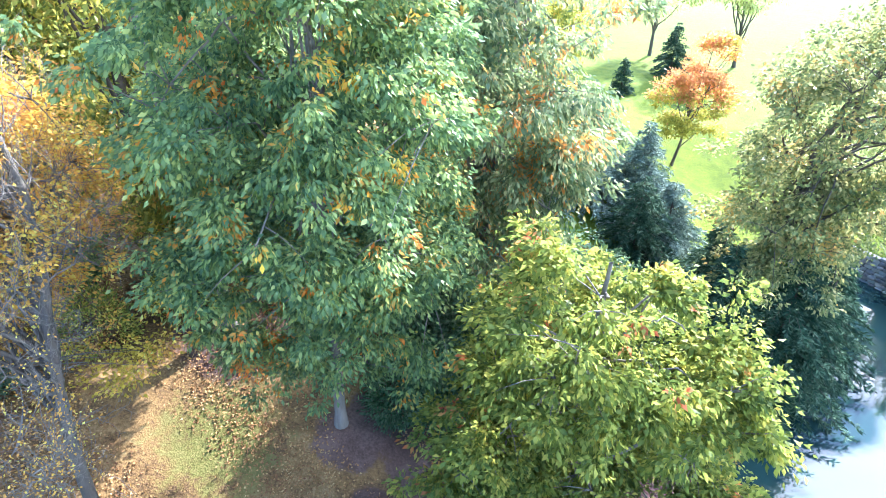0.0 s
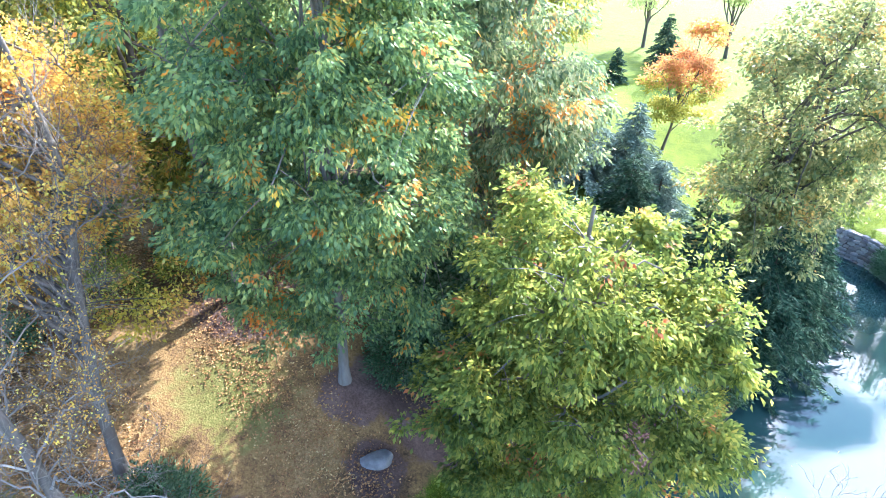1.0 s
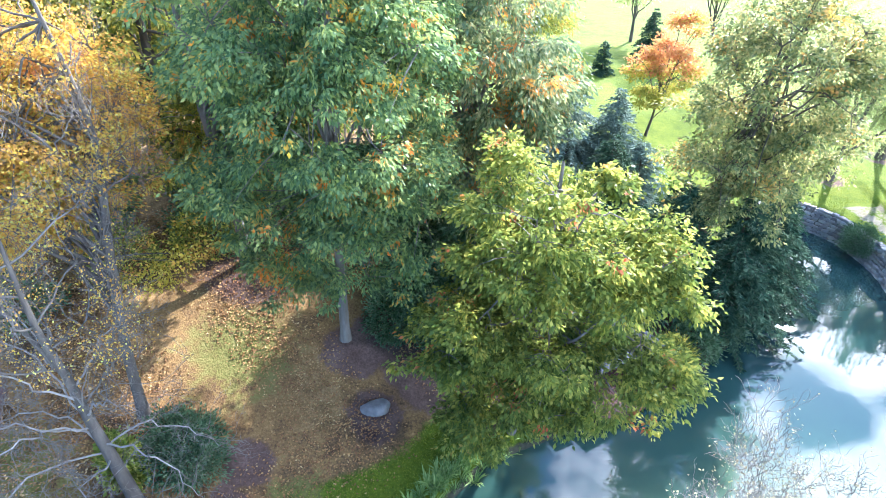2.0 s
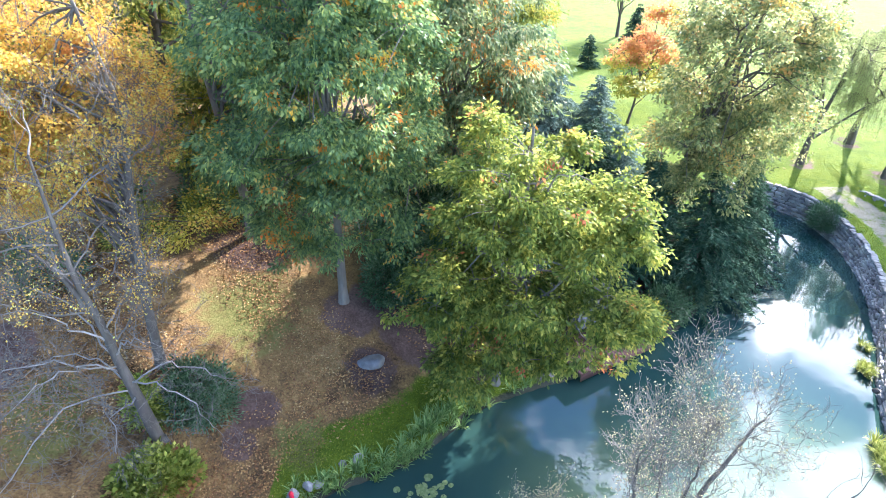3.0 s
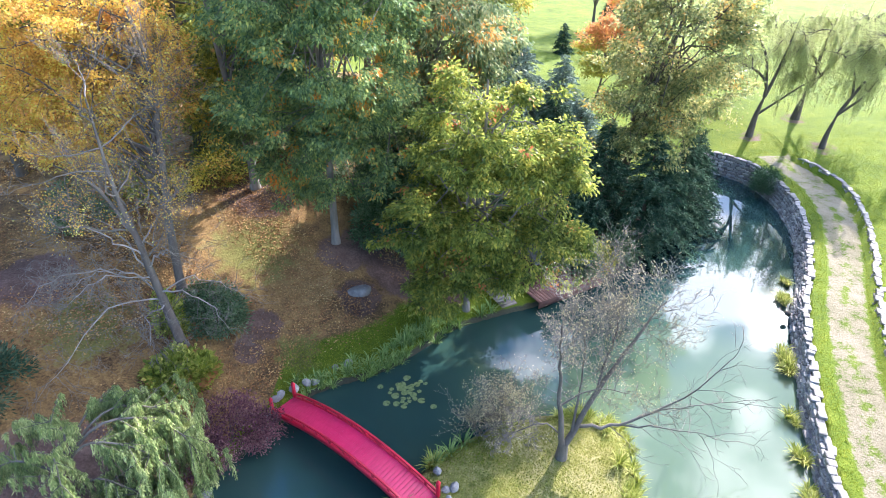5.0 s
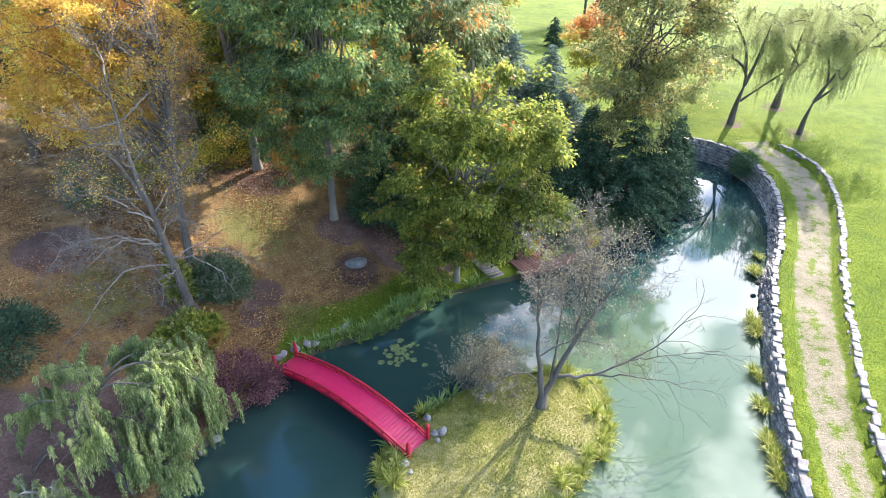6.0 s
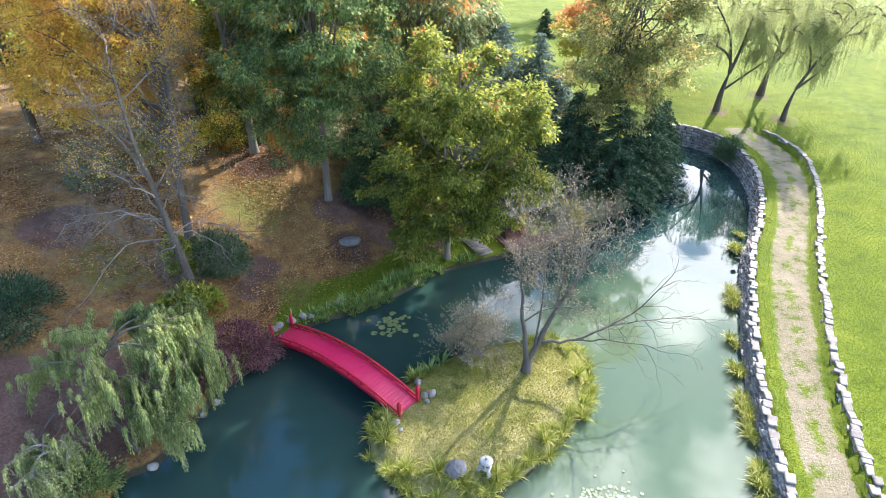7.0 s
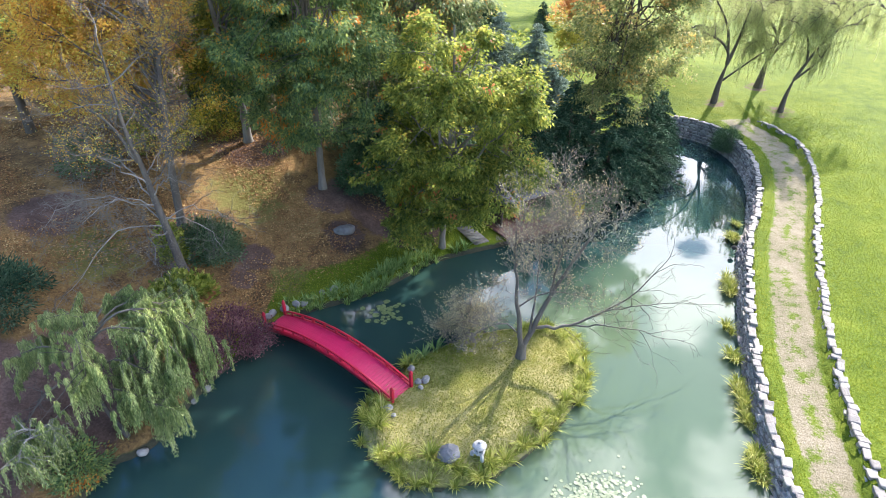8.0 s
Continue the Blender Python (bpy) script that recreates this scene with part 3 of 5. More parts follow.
bw = Buf()
ring = np.vstack([curve(BANK, 60)[:, :2], curve(WALL, 60)[:, :2]])
xs = np.linspace(-12, 26, 39)
ys = np.linspace(-40, 31, 72)
X, Y = np.meshgrid(xs, ys, indexing="ij")
i, j = np.meshgrid(np.arange(38), np.arange(71), indexing="ij")
q = (i * 72 + j).ravel()
keep = inside(X[:-1, :-1] + 0.5, Y[:-1, :-1] + 0.5, ring).ravel() | (to_line((X[:-1, :-1] + 0.5).ravel(), (Y[:-1, :-1] + 0.5).ravel(), ring, True) < 1.3)
bw.add(np.stack([X.ravel(), Y.ravel(), np.zeros(X.size)], -1), np.stack([q, q + 72, q + 73, q + 1], -1)[keep])
tagged(new("water", bw.mesh("water", M_water, True)), "still murky green pond reflecting clouds and trees", "pond", kind="structure")


# ---- trees ----
def seeded(k):
    return np.random.default_rng(k)


def leafy_tree(name, base, trunk, blobs, seed, label, leaf, bark, clumps=420, per=70, clump_r=0.6, size=(0.2, 0.085), droop=0.7, r0=0.28, limbs=14, shell=0.45, start=0.35, group="", flat=0.6, low_leaf=None, twigs=0, cluster=0.55, turned=()):
    """A broad-leaved tree: trunk line and crown blobs relative to its foot."""
    rng = seeded(seed)
    t = thing(name, base, label, "tree", group)
    wood, crown, spine = Buf(), Buf(), curve(trunk, 14)
    flare = spine.copy()
    tube(wood, flare, r0, r0 * 0.25, 10)
    tube(wood, [spine[0] - (0, 0, 0.3), spine[0] + (spine[1] - spine[0]) * 0.5], r0 * 1.3, r0 * 0.92, 10, 2.0)
    # boughs first, then leaf clumps gathered on each, in flattened layers with gaps between
    hubs, ways = in_blobs(blobs, max(8, clumps // 8), rng, shell)
    on = rng.integers(len(hubs), size=clumps)
    cen = hubs[on] + rng.normal(size=(clumps, 3)) * (cluster, cluster, cluster * 0.5)
    out = ways[on]
    pick = rng.choice(clumps, limbs, replace=False)
    joints = []
    for k in pick:
        u = rng.uniform(start, 0.97)
        a = spine[int(u * 13)]
        e = cen[k]
        m = a * 0.5 + e * 0.5 + (0, 0, 0.25 * np.linalg.norm(e - a) * rng.uniform(0.2, 0.8))
        c = curve([a, m, e], 9) + np.vstack([np.zeros(3), rng.normal(size=(8, 3)) * 0.07])
        tube(wood, c, max(0.035, r0 * (0.5 - 0.32 * u)), 0.015, 6)
        joints.extend(c[3:])
    joints = np.array(joints)
    for k in rng.choice(clumps, min(clumps, limbs * 9), replace=False):
        e = cen[k]
        a = joints[np.argmin(np.linalg.norm(joints - e, axis=1))]
        m = a * 0.5 + e * 0.5 + (0, 0, 0.12)
        tube(wood, curve([a, m, e], 5), 0.02, 0.006, 3)
    n = clumps * per
    idx = np.repeat(np.arange(clumps), per)
    rad = clump_r * rng.uniform(0.6, 1.35, clumps)[idx]
    off = rng.normal(size=(n, 3)) * 0.55
    pos = cen[idx] + off * rad[:, None] * (1, 1, flat)
    way = unit(off + out[idx] * 0.6) * (1, 1, 0.6) + rng.normal(size=(n, 3)) * 0.35 + (0, 0, -droop)
    s = rng.uniform(0.7, 1.35, n)
    leaves(crown, pos, way, size[0] * s, size[1] * s, rng)
    part("trunk", wood, bark, t, smooth=True)
    if twigs:
        tw, ends = Buf(), []
        for _ in range(twigs):
            a = joints[rng.integers(len(joints))] if rng.random() < 0.7 else spine[rng.integers(4, 12)]
            grow(tw, ends, rng, a, rng.normal(size=3) + (0, 0, 0.5), rng.uniform(0.7, 1.5), 0.022, 3, 0.6, 0.2, 3, 0.16)
        part("twig_work", tw, M_bark, t)
    top = part("crown", crown, leaf, t)
    if low_leaf:
        top.data.materials.append(low_leaf[0])
        z = pos[:, 2] + rng.normal(size=n) * 0.5
        top.data.polygons.foreach_set("material_index", (z < low_leaf[1]).astype(np.int32))
    if turned:
        slot = np.zeros(n, np.int32)
        for k, (at, r, m) in enumerate(turned):
            top.data.materials.append(m)
            slot[np.linalg.norm(pos - at, axis=1) + np.abs(rng.normal(size=n)) * 0.3 < r] = k + 1
        top.data.polygons.foreach_set("material_index", slot)
    return t


def conifer(name, base, height, radius, seed, label, leaf, bark=None, group="", dense=1.0, lean=(0, 0), low=0.04):
    """A spruce or hemlock: whorls of drooping boughs set with needle sprays."""
    rng = seeded(seed)
    t = thing(name, base, label, "tree", group)
    wood, crown = Buf(), Buf()
    top = np.array((lean[0], lean[1], height))
    tube(wood, [(0, 0, -0.2), top * 0.5, top], 0.05 * height ** 0.6, 0.01, 7)
    whorls = int(height * 4.6)
    pos, way = [], []
    for w in range(whorls):
        h = low + (1 - low) * (w + rng.uniform(0, 0.6)) / whorls
        reach = radius * (1 - h) ** 0.85 + 0.08
        for b in range(max(4, int((7 + 3 * (1 - h)) * dense))):
            a = rng.uniform(0, 2 * np.pi)
            ln = reach * rng.uniform(0.65, 1.12)
            o = top * h
            u = np.linspace(0, 1, 6)[:, None]
            d = np.array((np.cos(a), np.sin(a), 0))
            c = o + d * ln * u + np.array((0, 0, 1)) * (0.10 * ln * u - 0.38 * ln * u ** 2)
            if w % 2 == 0 and ln > 0.5:
                tube(wood, c, 0.02, 0.005, 3)
            m = max(6, int(ln * 58 * dense))
            uu = rng.uniform(0.12, 1.0, m)
            p = np.stack([np.interp(uu, u[:, 0], c[:, k]) for k in range(3)], -1)
            sd = np.cross(d, (0, 0, 1)) * rng.choice([-1, 1], m)[:, None]
            pos.append(p + rng.normal(size=(m, 3)) * 0.04)
            way.append(d * 0.55 + sd * rng.uniform(0.2, 1.0, m)[:, None] + rng.normal(size=(m, 3)) * 0.2 + (0, 0, -0.25))
    pos, way = np.concatenate(pos), np.concatenate(way)
    s = rng.uniform(0.7, 1.3, len(pos))
    leaves(crown, pos, way, 0.23 * s, 0.058 * s, rng)
    part("trunk", wood, bark or M_bark_dark, t, smooth=True)
    part("crown", crown, leaf, t)
    return t


def weeping_tree(name, base, boughs, seed, label, leaf, bark, strands=260, fall=(0.8, 2.4), r0=0.16, step=0.06, size=(0.13, 0.03), group="", floor=0.15, outward=0.35, spread=0.35, tall=1.0, reach=1.0, loose=0.26, wide=1.0, extra=0, bare=(), short=1.0, thick=1.0, tufted=0):
    """Arching boughs (lines relative to the foot) hung with long strands of narrow leaves."""
    rng = seeded(seed)
    t = thing(name, base, label, "tree", group)
    wood, crown = Buf(), Buf()
    hold = []
    lines = [(curve(pts, 12) * (wide, 1, tall), ra) for pts, ra in boughs]
    for k in range(extra):
        c = lines[1 + k % (len(boughs) - 1)][0]
        o, a, ln = c[rng.integers(6, 12)], rng.uniform(0, 2 * np.pi), rng.uniform(1.4, 2.6)
        d = np.array((np.cos(a), np.sin(a), 0))
        lines.append((curve([o, o + d * ln * 0.35 + (0, 0, 0.6), o + d * ln * 0.75 + (0, 0, 0.55), o + d * ln], 12), 0.035))
    for c, ra in lines:
        tube(wood, c, ra * thick, max(0.012, ra * thick * 0.25), 8)
        if ra > 0.11:
            continue
        for k in range(4, 12):
            hold.append((c[k], c[k] - c[k - 1]))
            if k > 3:
                for _ in range(2):
                    d = unit(c[k] - c[k - 1] + rng.normal(size=3) * 0.25) + rng.normal(size=3) * (0.7, 0.7, 0.25)
                    tw = [c[k], c[k] + d * reach * 0.35 * rng.uniform(0.6, 1.2), c[k] + d * reach * 0.8 * rng.uniform(0.7, 1.3) - (0, 0, 0.12)]
                    tc = curve(tw, 5)
                    tube(wood, tc, 0.018, 0.006, 3)
                    hold.extend((p, d) for p in tc[1:])
    for pts, ra in bare:
        c = curve(pts, 10)
        tube(wood, c, ra, 0.012, 7)
        for k in range(3, 10):
            grow(wood, [], rng, c[k], c[k] - c[k - 1] + rng.normal(size=3) * 0.12, rng.uniform(0.3, 0.6), 0.014, 2, 0.6, -0.05, 2, 0.2)
    pos, way = [], []
    foot = np.array(base)
    for k in range(strands + tufted):
        o, d = hold[rng.integers(len(hold))]
        ln = rng.uniform(*(fall if k < strands else (0.15, 0.45))) * (short if o[0] < -0.9 else 1.0)
        d = unit(np.array((d[0], d[1], 0)) + rng.normal(size=3) * (spread, spread, 0.1))
        m = max(8, int(ln / step))
        u = np.linspace(0, 1, m)[:, None]
        p = o + d * outward * ln * np.sqrt(u) * 0.55 + np.array((0, 0, 1)) * (0.10 * np.sin(u * np.pi * 0.6) * ln * 0.5 - ln * u ** 1.5)
        p = p[p[:, 2] + foot[2] > floor]
        if len(p) < 4:
            continue
        tube(wood, p[:: max(1, len(p) // 7)] if len(p) > 8 else p[[0, -1]], 0.004, 0.002, 3)
        pp = np.repeat(p, 2, 0)
        pos.append(pp + rng.normal(size=pp.shape) * 0.025)
        way.append(rng.normal(size=pp.shape) * loose + (0, 0, -1.0))
    pos, way = np.concatenate(pos), np.concatenate(way)
    s = rng.uniform(0.7, 1.3, len(pos))
    leaves(crown, pos, way, size[0] * s, size[1] * s, rng)
    part("trunk", wood, bark, t, smooth=True)
    part("crown", crown, leaf, t)
    return t


def shrub(name, base, blobs, seed, label, leaf, clumps=120, per=60, clump_r=0.3, size=(0.11, 0.06), droop=0.1, stems=10, bark=None, shell=0.75, category="shrub", up=0.3):
    """A bush: stems from the ground and a skin of leaf clumps."""
    rng = seeded(seed)
    t = thing(name, base, label, category)
    wood, crown = Buf(), Buf()
    cen, out = in_blobs(blobs, clumps, rng, shell)
    cen[:, 2] = np.abs(cen[:, 2])
    for k in rng.choice(clumps, min(stems, clumps), replace=False):
        a = rng.normal(size=3) * (0.15, 0.15, 0)
        tube(wood, curve([a - (0, 0, 0.15), a * 0.4 + cen[k] * (0.4, 0.4, 0.6), cen[k]], 6), 0.028, 0.008, 4)
    n = clumps * per
    idx = np.repeat(np.arange(clumps), per)
    off = rng.normal(size=(n, 3)) * 0.6
    pos = cen[idx] + off * clump_r
    pos[:, 2] = np.maximum(pos[:, 2], 0.03)
    way = off + out[idx] * 0.8 + (0, 0, up - droop)
    s = rng.uniform(0.7, 1.3, n)
    leaves(crown, pos, way, size[0] * s, size[1] * s, rng)
    part("stem_work", wood, bark or M_bark_dark, t, smooth=True)
    part("foliage", crown, leaf, t)
    return t


# the tall dark oak on the bank and its neighbours
leafy_tree("oak_tree", (-3.8, 13.5, 3.0), [(0, 0, 0), (0.05, 0, 3), (0.1, -0.1, 7), (0.2, 0, 11), (0.1, 0.2, 16)],
           [((0.4, -0.6, 10.2), (4.0, 4.2, 5.0)), ((-1.4, -0.6, 6.4), (2.7, 3.2, 2.8)), ((1.9, -0.6, 6.2), (2.7, 3.0, 2.7)), ((0.2, -1.6, 13.2), (3.4, 3.4, 3.6)), ((-0.2, -0.4, 3.9), (2.4, 2.2, 1.4))],
           11, "tall dark green oak with drooping leaves, a few turning orange", M_oak, M_bark, 1300, 112, 0.36, (0.155, 0.074), 0.75, 0.195, 36, 0.5, cluster=0.5)
leafy_tree("oak_tree", (0.9, 18.3, 3.0), [(0, 0, 0), (0, 0, 5), (0.2, -0.1, 10), (0, 0, 16)],
           [((0.4, 0, 10.5), (3.6, 3.4, 5.6)), ((0.4, -0.8, 5.6), (2.9, 2.4, 2.8)), ((-1.6, -1.2, 12.0), (2.4, 2.2, 3.4)), ((1.0, -1.0, 8.4), (2.2, 2.2, 2.4))],
           12, "tall oak turning yellow and orange in the sun", M_oak_turn, M_bark, 1000, 62, 0.42, (0.21, 0.085), 0.9, 0.24, 26, cluster=0.55)
leafy_tree("oak_tree", (-8.5, 16.6, 4.5), [(0, 0, 0), (0, 0, 1.5), (-0.4, 0.2, 4.0), (-0.8, 0.3, 7), (-1.0, 0.4, 11), (-0.8, 0.4, 15)],
           [((1.6, 1.4, 9.2), (2.6, 2.6, 3.2)), ((1.8, 0.6, 6.4), (2.3, 2.3, 2.3)), ((-0.3, -0.5, 3.1), (1.1, 0.9, 0.5)), ((1.0, -0.2, 3.6), (1.0, 0.8, 0.5))],
           13, "dark green oak with a bare leaning trunk at the wood's edge", M_oak, M_bark, 620, 60, 0.44, (0.21, 0.085), 0.9, 0.24, 22)
leafy_tree("understorey_tree", (-9.8, 19.8, ground_z(-9.8, 19.8)), [(0, 0, 0), (0.1, 0, 2.5), (0, 0, 5.5)],
           [((0, 0, 4.6), (2.6, 2.2, 2.2)), ((-1.2, -0.8, 3.2), (1.6, 1.4, 1.3))], 14, "slender green understorey tree in the shade", M_olive, M_bark_pale, 150, 55, 0.55, (0.2, 0.09), 0.4, 0.1, 9)
# the first four are added: one casts shade, three dark ones fill shaded gaps
for x, y, r, seed, leaf, lab in ((0.9, 21.4, 1.7, 19, M_oak, "dense green understorey tree added between the oaks to shade the litter"), (1.4, 16.4, 1.5, 20, M_shrub, "dark young tree added to fill the shade behind the walnut"),
                                 (4.4, 17.6, 1.7, 21, M_shrub, "dark young tree added to fill the shade behind the walnut"), (-1.2, 17.6, 1.3, 22, M_shrub, "dark young tree added to fill the shade behind the oak"),
                                 (-7.4, 23.0, 1.8, 23, M_olive, "yellow-green young tree deep in the wood"), (-11.6, 24.4, 2.1, 24, M_olive, "yellow-green young tree deep in the wood"), (-15.2, 17.2, 1.7, 25, M_oak, "green young tree under the golden one")):
    leafy_tree("understorey_tree", (x, y, ground_z(x, y)), [(0, 0, 0), (0.1, 0, 1.6), (0, 0, 3.0 * r)],
               [((0, 0, 2.2 * r), (1.2 * r, 1.1 * r, 1.4 * r)), ((-0.3, -0.5, 1.2 * r), (r, 0.9 * r, 0.9 * r))], seed, lab, leaf, M_bark, 300, 60, 0.36, (0.17, 0.08), 0.5, 0.1, 12, cluster=0.35)
leafy_tree("background_tree", (-17.5, 22.0, 5.0), [(0, 0, 0), (0, 0, 5), (0.4, 0, 13)], [((0, 0, 9), (4.6, 4.2, 5.4)), ((2.6, -1.6, 5), (2.6, 2.4, 2.4))],
           16, "broad yellow-green tree behind the golden one", M_olive, M_bark_dark, 520, 36, 0.55, (0.26, 0.11), 0.6, 0.3, 14)
leafy_tree("background_tree", (-13.0, 21.0, 5.0), [(0, 0, 0), (0, 0, 6), (0.4, 0, 14)], [((0, 0, 9), (5.0, 4.0, 5.6)), ((2.6, -1.6, 5), (3.0, 2.4, 2.6))],
           17, "broad yellow-green tree deep in the wood", M_olive, M_bark_dark, 560, 36, 0.55, (0.26, 0.11), 0.6, 0.3, 14)
leafy_tree("background_tree", (-8.6, 26.4, 4.6), [(0, 0, 0), (0, 0, 6), (0.4, 0, 14)], [((0, 0, 9), (4.2, 3.6, 5.8)), ((0.6, -1.6, 5), (3.2, 2.2, 2.8))],
           18, "sunlit yellow-green tree deep in the wood", M_olive, M_bark_dark, 500, 36, 0.55, (0.26, 0.11), 0.6, 0.3, 14)

# the wood goes on behind: the same kinds of tree, turned and scaled
WOOD = [o for o in scene.objects if o.name.startswith("background_tree")]
for k, (x, y, a, s) in enumerate(((-21.5, 17.5, 70, 0.95), (-27.5, 31.0, 160, 1.1), (-18.0, 29.0, 250, 1.05), (-11.0, 32.0, 30, 1.1), (-30.0, 18.0, 200, 1.1), (-5.0, 37.0, 300, 1.15), (3.5, 37.5, 80, 0.9))):
    copy_thing(WOOD[k % len(WOOD)], pose(x, y, ground_z(x, y), 0, 0, a) @ Matrix.Scale(s, 4))

# the golden tree, and the bare leaning one in front of it
leafy_tree("golden_tree", (-9.9, 9.4, 3.0), [(0, 0, -0.1), (0.2, 0, 3), (0.4, 0.4, 6), (0.0, 1.8, 9), (-1.2, 2.6, 13)],
           [((-3.1, 3.0, 9.0), (3.7, 3.0, 3.8)), ((-4.6, 2.6, 6.6), (2.8, 2.4, 1.8)), ((0.9, 1.6, 4.6), (1.0, 1.0, 0.9)), ((-1.6, 1.2, 7.4), (2.0, 1.6, 1.8))],
           21, "tall golden-yellow tree with a thin crown of grey twigs", M_maple, M_bark_mid, 1250, 80, 0.42, (0.115, 0.07), 0.3, 0.19, 70, 0.3, twigs=130, cluster=0.6, turned=(((0.9, 1.6, 4.6), 1.9, M_gold),))


def bare_tree():
    rng = seeded(31)
    t = thing("bare_tree", (-8.85, 6.55, 1.65), "leaning bare tree with silvery drooping twigs over a green shrub", "tree")
    wood, low, tw, tips = Buf(), Buf(), Buf(), []
    spine = curve([(0, 0, -0.25), (-0.2, 0, 1.5), (-0.33, 0, 2.6), (-0.5, 0, 3.9), (-0.65, 0.05, 5.2), (-0.95, 0.1, 6.6), (-1.1, 0.25, 8.4), (-1.2, 0.4, 10.2)], 16)
    tube(wood, spine, 0.22, 0.03, 10)
    tube(wood, curve([(-0.7, 0.05, 5.3), (-1.3, 0.1, 6.6), (-1.9, 0.2, 7.3), (-2.9, 0.2, 7.9)], 9), 0.09, 0.02, 7)
    tube(wood, [(0.02, 0, -0.3), (-0.04, 0, 0.35)], 0.31, 0.22, 10, 2.0)
    # long dead limbs that arch out low and hang
    limbs = [[(-0.3, 0, 2.5), (-1.5, -1.3, 2.9), (-2.5, -2.6, 2.0), (-3.4, -3.8, 0.9)], [(-0.35, 0, 2.8), (0.7, -0.3, 3.1), (1.7, -0.5, 2.5), (2.3, -0.6, 1.7)],
             [(-0.33, 0, 2.7), (0.8, 0.4, 3.2), (1.9, 0.6, 2.8), (2.6, 0.5, 2.2)], [(-0.35, 0, 2.7), (-1.6, 0.3, 3.5), (-3.0, 0.5, 3.3), (-4.2, 0.6, 2.5)],
             [(-0.4, 0, 3.2), (-1.8, -0.7, 4.2), (-3.2, -1.1, 4.1), (-4.6, -1.4, 3.2)], [(-0.5, 0, 3.8), (-1.9, 0.7, 5.2), (-3.4, 1.1, 5.5), (-4.4, 1.2, 5.0)],
             [(-0.5, 0, 3.9), (0.5, -0.4, 4.9), (1.3, -0.5, 4.7)], [(-0.28, 0, 2.3), (-0.3, -1.1, 2.5), (-0.2, -1.9, 1.5)], [(-0.45, 0, 3.5), (-1.4, -1.4, 4.4), (-2.2, -2.4, 3.9)],
             [(-0.55, 0, 4.4), (-1.8, -0.6, 5.8), (-3.2, -0.8, 6.2)], [(-0.6, 0, 4.8), (0.3, 0.5, 6.0), (0.9, 0.7, 6.8)], [(-0.6, 0, 5.0), (-1.6, 0.6, 6.6), (-2.6, 0.9, 7.4)]]
    for pts in limbs:
        c = curve(pts, 12)
        c[1:] = c[1:] + rng.normal(size=(11, 3)) * 0.07
        tube(low, c, 0.034, 0.008, 6)
        kids = 2 if pts[-1][0] > 1.0 else 3
        drop = -0.06 if pts[-1][2] < 4.0 else 0.1
        for k in range(3, 12):
            d = unit(c[k] - c[k - 1])
            for _ in range(2):
                grow(tw, tips, rng, c[k], d * 0.7 + rng.normal(size=3) * 0.7 + (0, 0, drop), rng.uniform(0.45, 1.0), 0.012, 3, 0.6, drop, kids, 0.22, 0.62)
    for k in (7, 8, 9, 10, 11, 12, 13, 14, 15, 9, 10, 11, 12, 13):
        grow(tw, tips, rng, spine[k], rng.normal(size=3) * (1, 1, 0.3) + (0, 0, 0.7), rng.uniform(1.2, 2.1), 0.032, 4, 0.6, 0.18, 3, 0.2, 0.62)
    part("trunk", wood, M_bark_mid, t, smooth=True)
    part("limb_work", low, M_bark_pale, t, "bare silvery limbs", smooth=True)
    part("branch_work", tw, M_bark, t)
    tips = np.array(tips)
    high = tips[tips[:, 2] > 5.6]
    k = rng.choice(len(high), 3400)
    lv = Buf()
    leaves(lv, high[k] + rng.normal(size=(len(k), 3)) * 0.1, rng.normal(size=(len(k), 3)) + (0, 0, -0.4), 0.075, 0.045, rng)
    part("crown", lv, M_maple, t, "thin scatter of golden leaves")


bare_tree()

# the yellow-green tree at the water
leafy_tree("walnut_tree", (2.7, 11.2, 0.6), [(0, 0, 0), (0.1, -0.1, 2.4), (0.3, -0.3, 5), (0.5, -0.8, 8), (0.5, -1.4, 11.2)],
           [((0.6, -0.7, 6.8), (3.6, 3.2, 3.6)), ((0.3, -1.6, 9.6), (2.4, 2.0, 2.6)), ((-0.7, -0.2, 4.2), (2.6, 2.4, 2.0)), ((2.5, -1.3, 4.9), (2.3, 2.0, 1.7)), ((2.4, -1.8, 8.0), (2.0, 1.8, 1.8)), ((-0.7, -0.8, 2.0), (1.7, 1.5, 1.1)), ((2.3, -1.9, 3.0), (1.4, 1.1, 0.8)), ((0.9, -1.9, 2.4), (1.1, 0.9, 0.7)), ((-1.9, -0.7, 5.0), (1.7, 1.5, 1.2))],
           41, "yellow-green walnut tree leaning over the pond, some leaves reddening", M_walnut, M_bark, 1000, 92, 0.33, (0.165, 0.085), 0.6, 0.17, 34, 0.52, cluster=0.42,
           turned=(((1.05, -2.9, 10.1), 0.75, M_redleaf), ((1.9, -2.8, 9.3), 0.5, M_redleaf)))

